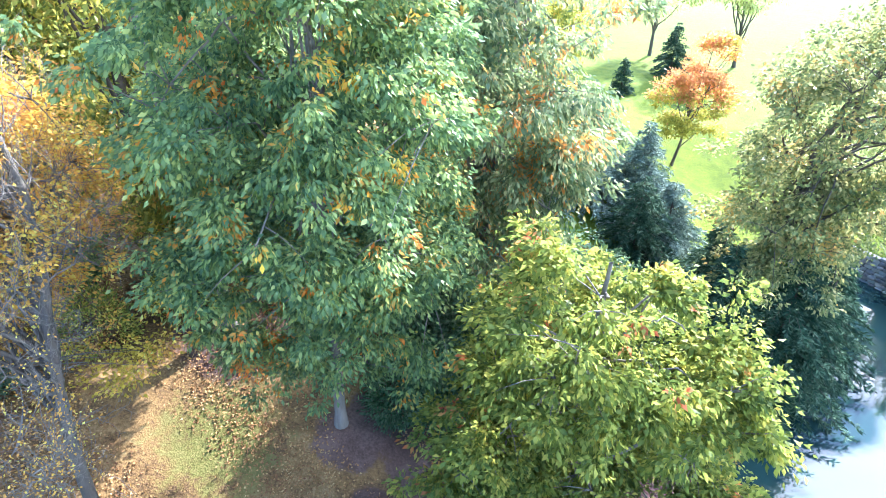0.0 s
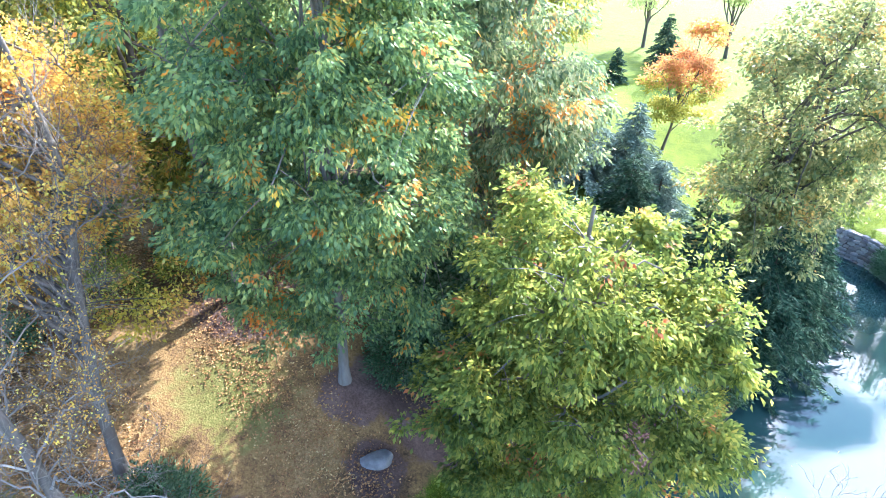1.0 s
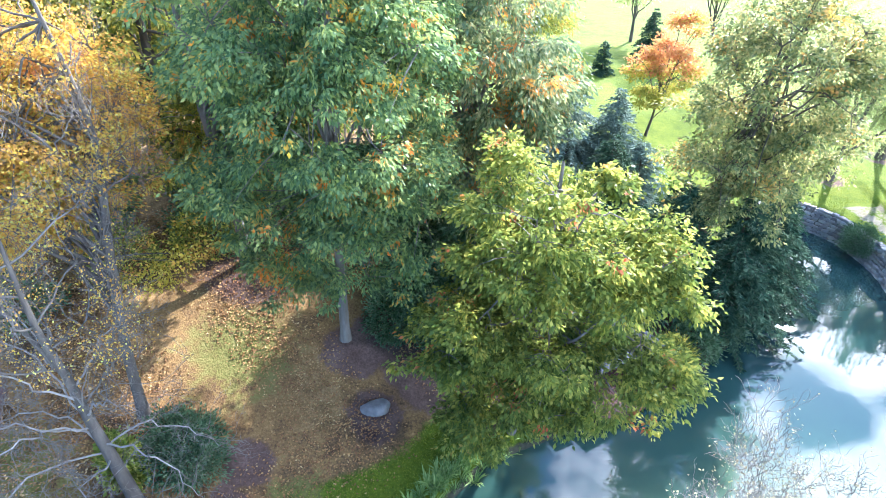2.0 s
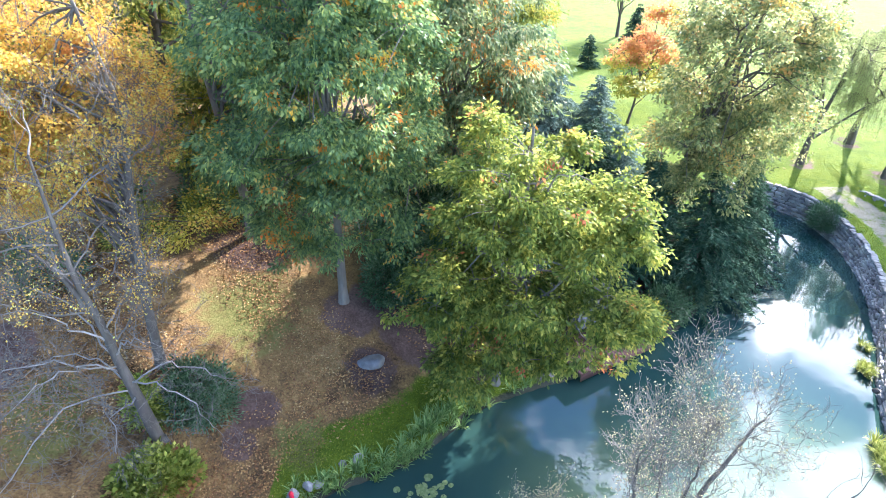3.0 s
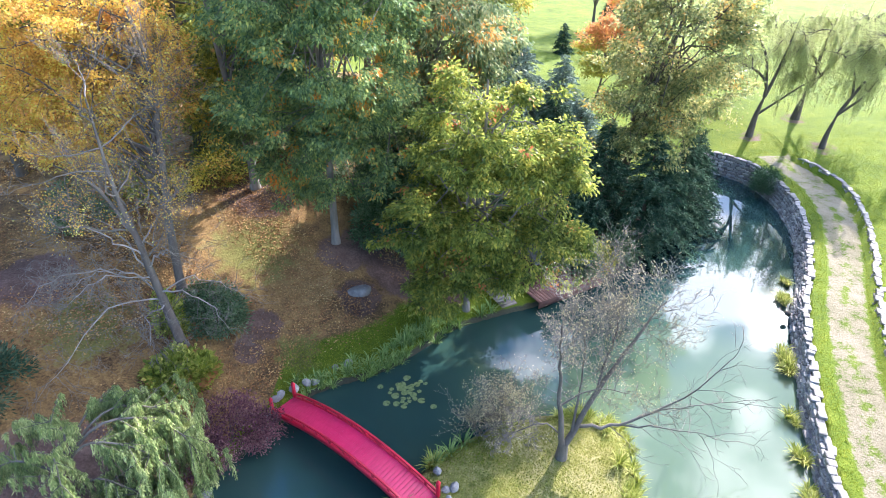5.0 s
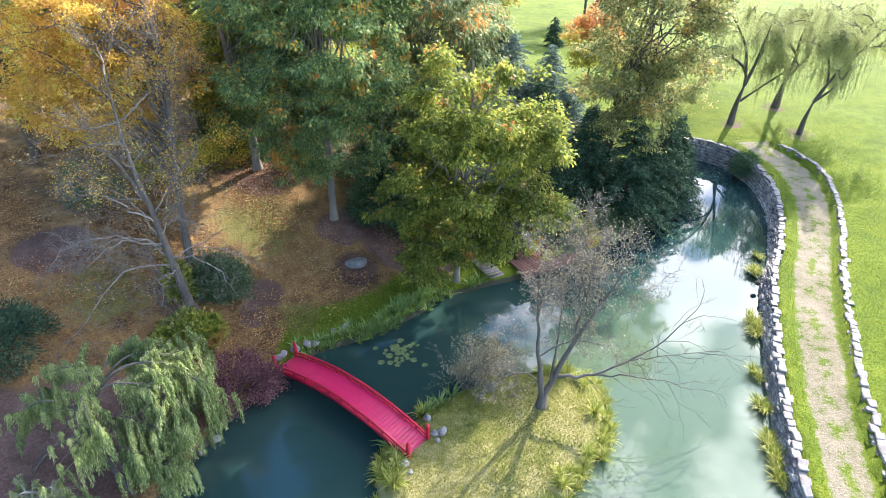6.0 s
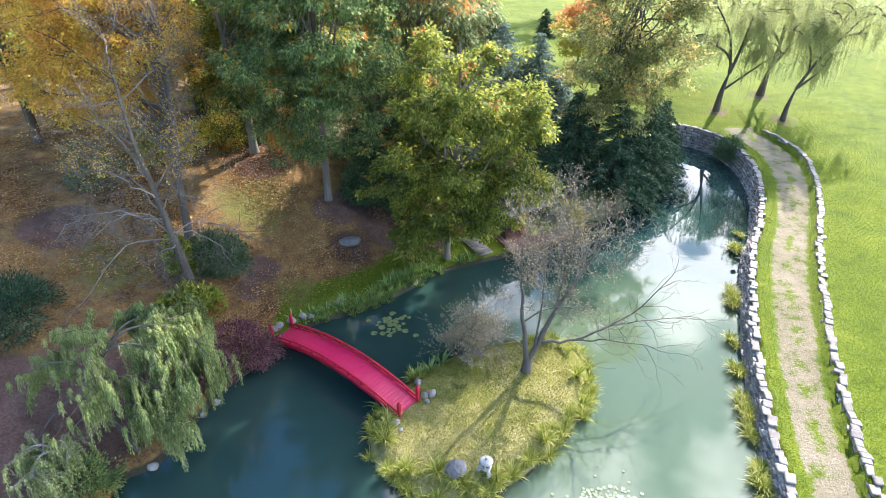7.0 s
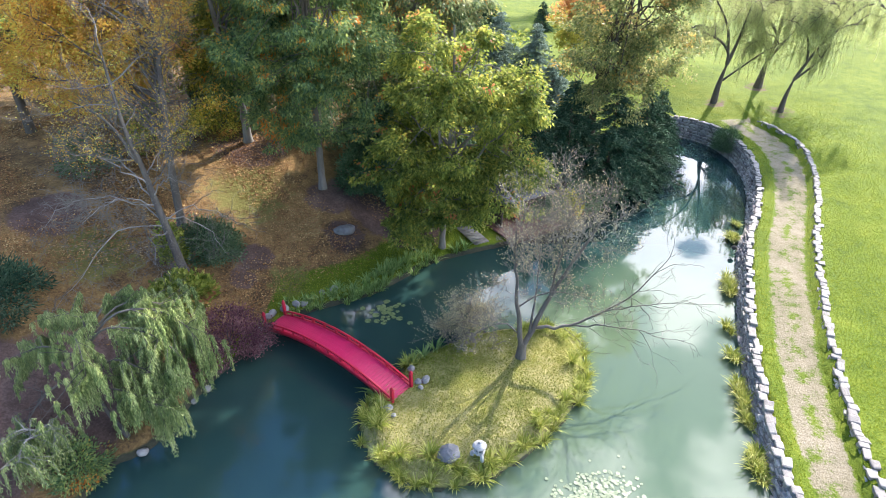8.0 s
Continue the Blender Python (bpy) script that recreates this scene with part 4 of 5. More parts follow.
# conifers and the tall grey-green tree behind the far bay
leafy_tree("poplar_tree", (12.6, 21.0, ground_z(12.6, 21.0)), [(0, 0, 0), (-0.4, -0.3, 3), (-0.3, -0.6, 6.2), (0.5, -0.9, 9.4), (1.5, -1.0, 13.4)],
           [((1.0, -1.0, 10.9), (3.3, 2.8, 3.6)), ((-0.7, -1.0, 8.2), (2.3, 2.2, 2.3)), ((2.8, -1.1, 7.6), (2.3, 2.0, 2.1)), ((0.5, -1.8, 5.6), (2.2, 1.5, 1.5))],
           51, "tall thin-crowned grey-green tree with a leaning trunk", M_grey, M_bark_dark, 800, 50, 0.38, (0.17, 0.09), 0.4, 0.28, 40, 0.4, cluster=0.6)
for x, y, top, r, s, m, lab in ((10.4, 18.8, 7.3, 2.9, 61, M_spruce, "dark green hemlock leaning over the water"), (13.0, 18.6, 6.9, 3.9, 62, M_spruce, "dark green hemlock leaning over the water"),
                                (15.6, 20.6, 6.2, 3.5, 63, M_spruce, "dark green hemlock at the water's edge"), (17.5, 23.6, 5.4, 2.8, 64, M_spruce, "dark green hemlock at the water's edge"), (8.2, 17.8, 6.8, 1.9, 65, M_spruce, "dark green hemlock beside the pavilion"),
                                (6.8, 28.6, 9.5, 3.7, 66, M_blue, "silvery blue spruce on the lawn's edge"), (9.4, 28.6, 8.7, 3.3, 67, M_blue, "young grey-green spruce on the lawn's edge"),
                                (5.9, 31.0, 10.0, 3.4, 68, M_spruce, "dark spruce behind the oaks"), (10.4, 26.0, 6.6, 3.6, 69, M_blue, "low spreading silvery spruce"), (8.4, 24.6, 7.4, 3.0, 70, M_spruce, "dark spruce in the group of conifers"), (11.4, 22.2, 6.4, 3.0, 76, M_spruce, "dark green hemlock under the tall thin-crowned tree")):
    z = ground_z(x, y)
    conifer("conifer", (x, y, z), top - z, r, s, lab, m, group="conifers behind the pond")
for x, y, h, r, s in ((12.9, 49.0, 2.9, 1.25, 71), (18.6, 55.0, 4.6, 2.1, 72)):
    conifer("conifer", (x, y, ground_z(x, y)), h, r, s, "lone dark conifer on the far lawn", M_spruce, group="conifers on the far lawn")
leafy_tree("orange_tree", (13.6, 36.0, ground_z(13.6, 36.0)), [(0, 0, 0), (0.3, 0, 2.0), (0.4, 0, 5.0)], [((0.3, 0, 4.0), (2.3, 2.1, 2.2)), ((0.8, 0, 6.2), (1.7, 1.5, 2.0))],
           73, "small maple, orange at the top and yellow-green below", M_orange, M_bark_dark, 260, 50, 0.36, (0.17, 0.1), 0.3, 0.11, 14, low_leaf=(M_lowmaple, 4.6), cluster=0.4)
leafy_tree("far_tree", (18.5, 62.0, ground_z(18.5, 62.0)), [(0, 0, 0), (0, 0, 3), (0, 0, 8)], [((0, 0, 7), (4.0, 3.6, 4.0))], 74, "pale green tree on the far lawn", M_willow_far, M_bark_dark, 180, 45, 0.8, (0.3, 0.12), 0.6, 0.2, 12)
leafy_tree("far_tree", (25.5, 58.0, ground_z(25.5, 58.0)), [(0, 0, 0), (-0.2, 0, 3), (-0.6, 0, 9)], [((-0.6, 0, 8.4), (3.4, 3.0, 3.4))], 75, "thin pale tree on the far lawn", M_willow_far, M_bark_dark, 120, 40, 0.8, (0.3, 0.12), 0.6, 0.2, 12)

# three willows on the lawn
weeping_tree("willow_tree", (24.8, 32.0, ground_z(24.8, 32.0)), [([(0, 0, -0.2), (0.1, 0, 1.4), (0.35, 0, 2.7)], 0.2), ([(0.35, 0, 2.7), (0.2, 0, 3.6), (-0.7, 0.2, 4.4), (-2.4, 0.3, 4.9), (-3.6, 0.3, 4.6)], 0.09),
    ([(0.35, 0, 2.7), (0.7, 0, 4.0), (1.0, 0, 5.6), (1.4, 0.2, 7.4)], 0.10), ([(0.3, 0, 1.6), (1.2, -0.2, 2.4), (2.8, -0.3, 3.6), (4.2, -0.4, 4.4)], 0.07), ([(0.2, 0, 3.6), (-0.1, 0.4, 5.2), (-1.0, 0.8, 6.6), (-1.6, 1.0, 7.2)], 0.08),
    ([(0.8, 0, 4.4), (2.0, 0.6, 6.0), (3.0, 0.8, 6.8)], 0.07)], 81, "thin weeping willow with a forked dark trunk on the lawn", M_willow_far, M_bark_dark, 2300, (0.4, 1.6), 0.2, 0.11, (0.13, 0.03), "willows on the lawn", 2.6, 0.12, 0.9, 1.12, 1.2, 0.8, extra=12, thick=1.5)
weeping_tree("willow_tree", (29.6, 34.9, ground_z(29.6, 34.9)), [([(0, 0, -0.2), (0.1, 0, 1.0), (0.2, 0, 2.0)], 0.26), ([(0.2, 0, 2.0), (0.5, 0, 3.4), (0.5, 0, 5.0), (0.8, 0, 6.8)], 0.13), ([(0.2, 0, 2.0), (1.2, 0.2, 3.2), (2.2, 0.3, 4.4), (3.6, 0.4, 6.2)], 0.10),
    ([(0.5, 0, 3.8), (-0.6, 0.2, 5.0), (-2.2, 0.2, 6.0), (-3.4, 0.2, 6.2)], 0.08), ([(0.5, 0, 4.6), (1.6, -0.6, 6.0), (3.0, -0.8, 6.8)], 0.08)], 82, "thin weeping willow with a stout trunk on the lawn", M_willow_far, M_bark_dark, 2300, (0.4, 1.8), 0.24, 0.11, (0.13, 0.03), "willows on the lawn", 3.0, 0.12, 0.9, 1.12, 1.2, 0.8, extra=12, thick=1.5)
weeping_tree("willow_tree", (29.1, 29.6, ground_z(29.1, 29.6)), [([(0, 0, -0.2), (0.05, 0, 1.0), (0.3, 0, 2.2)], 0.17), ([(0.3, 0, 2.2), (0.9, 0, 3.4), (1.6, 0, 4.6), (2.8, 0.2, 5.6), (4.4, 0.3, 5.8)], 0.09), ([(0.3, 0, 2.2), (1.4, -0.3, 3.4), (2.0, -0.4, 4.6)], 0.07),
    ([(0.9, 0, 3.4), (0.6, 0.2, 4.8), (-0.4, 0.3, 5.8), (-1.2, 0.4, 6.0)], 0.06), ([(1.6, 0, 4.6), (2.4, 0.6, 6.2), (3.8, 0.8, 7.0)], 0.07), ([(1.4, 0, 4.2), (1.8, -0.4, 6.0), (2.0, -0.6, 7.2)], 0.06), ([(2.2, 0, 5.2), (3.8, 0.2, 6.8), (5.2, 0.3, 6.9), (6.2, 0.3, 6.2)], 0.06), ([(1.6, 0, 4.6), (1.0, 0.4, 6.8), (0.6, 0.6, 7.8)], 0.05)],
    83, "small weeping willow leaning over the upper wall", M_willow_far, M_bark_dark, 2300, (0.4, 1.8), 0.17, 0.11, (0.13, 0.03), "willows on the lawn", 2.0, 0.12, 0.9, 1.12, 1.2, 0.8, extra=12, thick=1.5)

# weeping tree on the near bank
weeping_tree("weeping_tree", (-7.8, -1.7, 0.25), [([(0, 0, -0.3), (-0.7, 0.25, 0.9), (-1.45, 0.75, 1.85), (-1.6, 1.15, 2.9)], 0.15),
    ([(-1.6, 1.15, 2.9), (-1.2, 2.2, 3.9), (-0.6, 2.9, 4.1), (0.0, 3.2, 3.6)], 0.07), ([(-1.5, 1.3, 3.1), (-0.4, 1.7, 4.1), (0.8, 2.0, 4.1), (1.7, 2.1, 3.5), (2.2, 2.0, 2.8)], 0.07),
    ([(-1.5, 1.2, 3.1), (-1.4, 1.5, 4.0), (-2.1, 1.9, 4.0), (-3.0, 2.2, 3.5)], 0.06), ([(-1.6, 1.1, 2.7), (-2.6, 1.1, 3.2), (-3.4, 1.2, 3.0), (-3.9, 1.1, 2.6)], 0.06),
    ([(-1.4, 0.8, 1.9), (-0.4, 0.8, 2.9), (0.6, 0.7, 2.7), (1.5, 0.6, 2.2)], 0.06), ([(-1.2, 0.6, 1.6), (-0.2, 0.2, 2.2), (0.7, 0.0, 2.1), (1.4, -0.1, 1.7)], 0.05),
    ([(-1.4, 1.5, 3.4), (-0.4, 2.3, 4.1), (0.9, 2.7, 3.8), (1.8, 2.8, 3.2)], 0.06), ([(-1.5, 1.2, 3.0), (-0.5, 1.2, 3.9), (0.8, 1.2, 3.8), (1.8, 1.2, 3.0)], 0.06), ([(-1.5, 1.2, 3.0), (-1.4, 0.9, 3.9), (-1.0, 0.4, 3.7), (-0.7, -0.1, 3.1)], 0.05)],
    91, "weeping grey-green tree with long hanging strands over the pond", M_willow, M_bark_mid, 4300, (0.3, 1.5), 0.15, 0.045, (0.14, 0.026), "", 0.1, 0.2, 0.5, reach=0.7, short=0.42, thick=0.7, tufted=1800, wide=0.93,
    bare=[([(-1.45, 0.8, 1.9), (-2.2, 0.5, 2.1), (-2.8, -0.1, 1.6), (-3.1, -0.7, 0.9)], 0.05), ([(-2.5, 0.3, 1.9), (-2.9, 0.5, 1.6), (-3.2, 0.4, 1.2)], 0.03)])
weeping_tree("weeping_tree", (-9.9, -2.9, 0.4), [([(0, 0, -0.2), (0.1, 0.1, 1.0), (0.2, 0.2, 1.8)], 0.12), ([(0.2, 0.2, 1.8), (0.6, 0.1, 2.5), (1.0, -0.1, 2.2)], 0.05), ([(0.2, 0.2, 1.8), (-0.3, -0.1, 2.5), (-0.9, -0.3, 2.1)], 0.05), ([(0.2, 0.2, 1.8), (0.1, -0.5, 2.4), (0.1, -1.0, 2.0)], 0.05)],
    92, "low weeping bush with pale twigs at the water", M_willow, M_bark_pale, 420, (0.4, 1.1), 0.1, 0.055, (0.12, 0.028), "", 0.2, tall=0.72, wide=0.75, reach=0.6)


def island_tree():
    rng = seeded(101)
    t = thing("island_tree", (5.87, 2.35, 0.5), "nearly bare two-stemmed tree on the island", "tree")
    wood, tw, tips = Buf(), Buf(), []
    tube(wood, curve([(0, 0, -0.3), (0.02, 0.01, 0.15), (0.04, 0.02, 0.75)], 8), 0.3, 0.17, 10, 1.6)
    left = curve([(0.0, 0.0, 0.6), (-0.2, 0.1, 1.9), (-0.3, 0.15, 3.1), (-0.42, 0.2, 4.3), (-0.5, 0.3, 5.6)], 14)
    right = curve([(0.08, 0.04, 0.6), (0.5, 0.29, 1.4), (1.08, 0.63, 2.7), (1.82, 1.05, 3.7), (2.6, 1.5, 4.8), (3.2, 1.8, 5.6)], 14)
    long = curve([(0.5, 0.27, 1.3), (1.1, 0.2, 1.4), (1.9, 0.18, 1.5), (2.8, 0.28, 1.9), (3.6, 0.36, 2.35), (4.4, 0.4, 3.1), (5.1, 0.5, 4.1)], 16)
    out = curve([(3.0, 0.3, 2.0), (3.8, 0.2, 2.3), (4.8, 0.3, 2.4), (6.0, 0.5, 2.4)], 10)
    hang = curve([(1.9, 0.18, 1.5), (3.0, -0.1, 1.7), (4.2, -0.2, 1.6), (5.4, -0.1, 1.1)], 12)
    cross = curve([(-0.25, 0.12, 2.4), (0.4, 0.3, 2.75), (1.2, 0.4, 2.9), (2.2, 0.3, 2.8)], 10)
    mid = curve([(1.05, 0.62, 2.65), (1.25, 0.9, 3.6), (1.5, 1.1, 4.6), (1.6, 1.5, 5.7)], 12)
    inner = curve([(0.3, 0.2, 1.1), (0.5, 0.7, 2.4), (0.6, 1.1, 3.8), (0.5, 1.4, 5.2)], 12)
    low = curve([(-0.05, 0.03, 1.1), (-0.6, -0.05, 1.7), (-1.2, -0.15, 1.75), (-1.9, -0.2, 1.3)], 10)
    for c, a, b in ((left, 0.115, 0.025), (right, 0.125, 0.025), (long, 0.075, 0.014), (out, 0.03, 0.01), (hang, 0.035, 0.01), (cross, 0.04, 0.012), (mid, 0.05, 0.015), (inner, 0.05, 0.015), (low, 0.035, 0.012)):
        tube(wood, c + np.vstack([np.zeros(3), rng.normal(size=(len(c) - 1, 3)) * 0.025]), a, b, 8)
    for c, first, up, ln, twice in ((left, 6, 0.2, 1.2, 10), (right, 6, 0.15, 1.25, 8), (mid, 3, 0.2, 1.25, 8), (inner, 4, 0.2, 1.2, 8), (cross, 4, 0.1, 0.8, 8), (low, 4, -0.05, 0.7, 8)):
        for k in range(first, len(c)):
            d = unit(c[k] - c[k - 1])
            for _ in range(1 if k < twice else 2):
                grow(tw, tips, rng, c[k], d + rng.normal(size=3) * 0.75, ln * rng.uniform(0.5, 1.1), 0.013, 4, 0.62, up, 3, 0.24)
    for c, up in ((long, 0.06), (out, 0.02), (hang, -0.06)):
        for k in range(3, len(c)):
            d = unit(c[k] - c[k - 1])
            grow(tw, [], rng, c[k], d + rng.normal(size=3) * 0.6, 1.0 * rng.uniform(0.6, 1.2), 0.016, 3, 0.45, up, 2, 0.16)
    part("trunk", wood, M_bark_mid, t, smooth=True)
    part("branch_work", tw, M_bark, t)
    tips = np.array(tips)
    lv = Buf()
    sel = tips[tips[:, 2] > 2.4]
    k = rng.choice(len(sel), 3800)
    leaves(lv, sel[k] + rng.normal(size=(len(k), 3)) * 0.12, rng.normal(size=(len(k), 3)) + (0, 0, -0.4), 0.06, 0.036, rng)
    part("crown", lv, M_twigleaf, t, "thin scatter of small pale leaves")


island_tree()


def twiggy_bush(base, seed, label, n=16, ln=1.1, leaf_n=1500, leaf=None):
    rng = seeded(seed)
    t = thing("twiggy_bush", base, label, "shrub")
    wood, lv, tips = Buf(), Buf(), []
    for _ in range(n):
        grow(wood, tips, rng, rng.normal(size=3) * (0.25, 0.25, 0) - (0, 0, 0.05), rng.normal(size=3) * (0.8, 0.8, 0.2) + (0, 0, 0.9), ln * rng.uniform(0.6, 1.1), 0.022, 3, 0.5, 0.15, 3, 0.15)
    tips = np.array(tips)
    k = rng.choice(len(tips), leaf_n)
    leaves(lv, tips[k] + rng.normal(size=(leaf_n, 3)) * 0.06, rng.normal(size=(leaf_n, 3)), 0.07, 0.04, rng)
    part("stem_work", wood, M_bark, t)
    part("foliage", lv, leaf or M_twigleaf, t)


twiggy_bush((4.0, 4.2, 0.3), 111, "twiggy grey bush with sparse pale leaves on the island's bank", 36, 1.15, 3200)
twiggy_bush((3.2, 3.9, 0.15), 112, "twiggy grey bush with sparse pale leaves at the water", 20, 0.85, 1500)

# shrubs
shrub("round_shrub", (-8.2, 8.4, ground_z(-8.2, 8.4)), [((0, 0, 0.2), (1.25, 1.3, 1.3)), ((0.7, -0.5, 0.1), (0.8, 0.8, 0.9)), ((-0.7, 0.4, 0.2), (0.9, 0.8, 1.1))], 121, "round dark green rhododendron shrub under the bare tree", M_shrub, 170, 60, 0.28, (0.13, 0.055))
shrub("lime_shrub", (-8.6, 5.3, ground_z(-8.6, 5.3)), [((0, 0, 0.1), (1.25, 1.0, 0.8))], 122, "low yellow-green hydrangea clump below the bare tree", M_hosta, 150, 34, 0.22, (0.2, 0.15))
shrub("lime_shrub", (-9.6, 7.3, ground_z(-9.6, 7.3)), [((0, 0, 0.6), (0.5, 0.5, 1.3))], 123, "climbing yellow-green shoots round the bare trunk", M_hosta, 50, 40, 0.2, (0.14, 0.09))
shrub("purple_shrub", (-6.0, 3.0, ground_z(-6.0, 3.0)), [((0, 0, 0.4), (1.4, 1.3, 1.3)), ((1.0, 0.4, 0.1), (0.8, 0.8, 0.8)), ((-0.8, -0.9, 0.2), (0.9, 0.9, 0.9))], 124, "dark purple barberry shrub beside the bridge", M_purple, 190, 60, 0.27, (0.09, 0.05))
shrub("oak_shrub", (-2.0, 14.9, ground_z(-2.0, 14.9)), [((0, 0, 0.5), (1.1, 1.0, 1.5))], 125, "dark green shrub with a few red leaves beside the oak", M_shrub, 120, 60, 0.3, (0.13, 0.06))
shrub("evergreen_mat", (-14.4, 2.4, ground_z(-14.4, 2.4)), [((0, 0, 0.2), (1.9, 1.9, 1.3))], 126, "dark evergreen mound spreading beside the mulch", M_spruce, 160, 55, 0.3, (0.16, 0.05))
shrub("bank_shrub", (-8.9, -3.0, 0.2), [((0, 0, 0.2), (0.8, 0.9, 0.9))], 127, "small green shrub at the water's edge", M_oak, 60, 50, 0.22, (0.12, 0.06))
shrub("wall_shrub", (23.35, 25.3, 0.55), [((0, 0, 0.5), (0.85, 0.95, 0.85))], 128, "round dark shrub spilling over the stone wall", M_shrub, 110, 60, 0.28, (0.11, 0.05))
for k, (x, y, s, m) in enumerate(((8.9, 14.6, 1.0, M_shrub), (9.9, 15.4, 0.9, M_olive), (11.1, 16.3, 1.1, M_shrub), (12.6, 17.5, 1.0, M_shrub), (0.2, 14.6, 1.3, M_shrub), (1.6, 14.4, 1.5, M_shrub), (3.6, 15.2, 1.6, M_shrub), (-11.5, 19.5, 1.6, M_shrub), (-6.0, 21.0, 1.8, M_shrub), (4.9, 16.6, 1.8, M_shrub), (-1.2, 16.8, 1.7, M_shrub), (0.6, 16.4, 1.8, M_shrub), (-2.8, 18.2, 1.7, M_shrub), (-5.6, 18.6, 1.5, M_shrub), (-10.6, 17.8, 1.5, M_olive), (-13.2, 15.6, 1.6, M_olive), (-15.6, 12.6, 1.5, M_shrub), (-0.6, 15.2, 1.2, M_shrub), (19.6, 28.9, 1.3, M_shrub), (18.0, 26.4, 1.2, M_shrub))):
    shrub("bank_shrub", (x, y, ground_z(x, y)), [((0, 0, 0.3 * s), (0.95 * s, 0.85 * s, 0.95 * s))], 130 + k, "dark green shrub on the shady bank", m, 80, 50, 0.28, (0.13, 0.06))


# ---- red bridge ----
def box(buf, lo, hi, bevel=0.0):
    x0, y0, z0 = lo
    x1, y1, z1 = hi
    v = [(x0, y0, z0), (x1, y0, z0), (x1, y1, z0), (x0, y1, z0), (x0, y0, z1), (x1, y0, z1), (x1, y1, z1), (x0, y1, z1)]
    buf.add(v, [(0, 3, 2, 1), (4, 5, 6, 7), (0, 1, 5, 4), (1, 2, 6, 5), (2, 3, 7, 6), (3, 0, 4, 7)])


def chamfered(sx, sy, sz, b, jitter=0.0, seed=0):
    """A bmesh block with bevelled edges, its corners knocked about."""
    bm = bmesh.new()
    bmesh.ops.create_cube(bm, size=1.0)
    rng = seeded(seed)
    for v in bm.verts:
        v.co.x, v.co.y, v.co.z = v.co.x * sx, v.co.y * sy, v.co.z * sz
        if jitter:
            v.co += Vector(rng.normal(size=3) * jitter)
    bmesh.ops.bevel(bm, geom=bm.edges[:], offset=b, segments=1, affect="EDGES")
    return bm


def arched(buf, half, rise, y0, y1, z0, z1, n=24):
    """A bar that follows the bridge's arch."""
    xs = np.linspace(-half, half, n)
    zz = rise * (1 - (xs / half) ** 2)
    v = np.concatenate([np.stack([xs, np.full(n, y), zz + z], -1) for y, z in ((y0, z0), (y1, z0), (y1, z1), (y0, z1))])
    f = []
    for i in range(n - 1):
        for k in range(4):
            a, b = k * n + i, ((k + 1) % 4) * n + i
            f.append((a, b, b + 1, a + 1))
    f += [(0, 3 * n, 2 * n, n), (n - 1, 2 * n - 1, 3 * n - 1, 4 * n - 1)]
    buf.add(v, f)


def bridge():
    a, b = np.array((-4.53, 4.75)), np.array((1.29, 0.31))
    mid, half, turn = (a + b) / 2, np.linalg.norm(b - a) / 2, math.atan2(*(b - a)[::-1])
    t = thing("bridge", (*mid, 0.42), "arched red-painted wooden footbridge to the island", "bridge")
    t.rotation_euler = (0, 0, turn)
    rise, w = 0.62, 0.53
    for y in (-w, w):
        bb = Buf()
        arched(bb, half, rise, y - 0.045, y + 0.045, -0.15, 0.05)
        part("side_beam", bb, M_red, t)
        bb = Buf()
        arched(bb, half - 0.05, rise, y - 0.035, y + 0.035, 0.20, 0.265)
        part("rail", bb, M_red, t)
        xs = np.linspace(-half + 0.55, half - 0.55, 10)
        for x in xs:
            bb = Buf()
            z = rise * (1 - (x / half) ** 2)
            box(bb, (x - 0.05, y - 0.033, z + 0.03), (x + 0.05, y + 0.033, z + 0.203))
            part("baluster", bb, M_red, t)
        for x in (-half + 0.02, half - 0.02):
            bm = chamfered(0.115, 0.115, 0.9, 0.012)
            bmesh.ops.translate(bm, verts=bm.verts, vec=(x, y, 0.22))
            post = part("post", bm, M_red, t)
            bm = bmesh.new()
            bmesh.ops.create_cone(bm, cap_ends=True, segments=12, radius1=0.085, radius2=0.025, depth=0.12)
            bmesh.ops.translate(bm, verts=bm.verts, vec=(x, y, 0.745))
            part("finial", bm, M_red, post)
    n = 52
    step = 2 * half / n
    bm = chamfered(step * 0.985, 2 * w - 0.11, 0.045, 0.006)
    me = bpy.data.meshes.new("plank")
    bm.to_mesh(me)
    bm.free()
    me.materials.append(M_deck)
    for k in range(n):
        x = -half + (k + 0.5) * step
        p = child(new("plank", me), t)
        p.location = (x, 0, rise * (1 - (x / half) ** 2) + 0.01)
        p.rotation_euler = (0, math.atan(2 * rise * x / half ** 2), 0)


bridge()


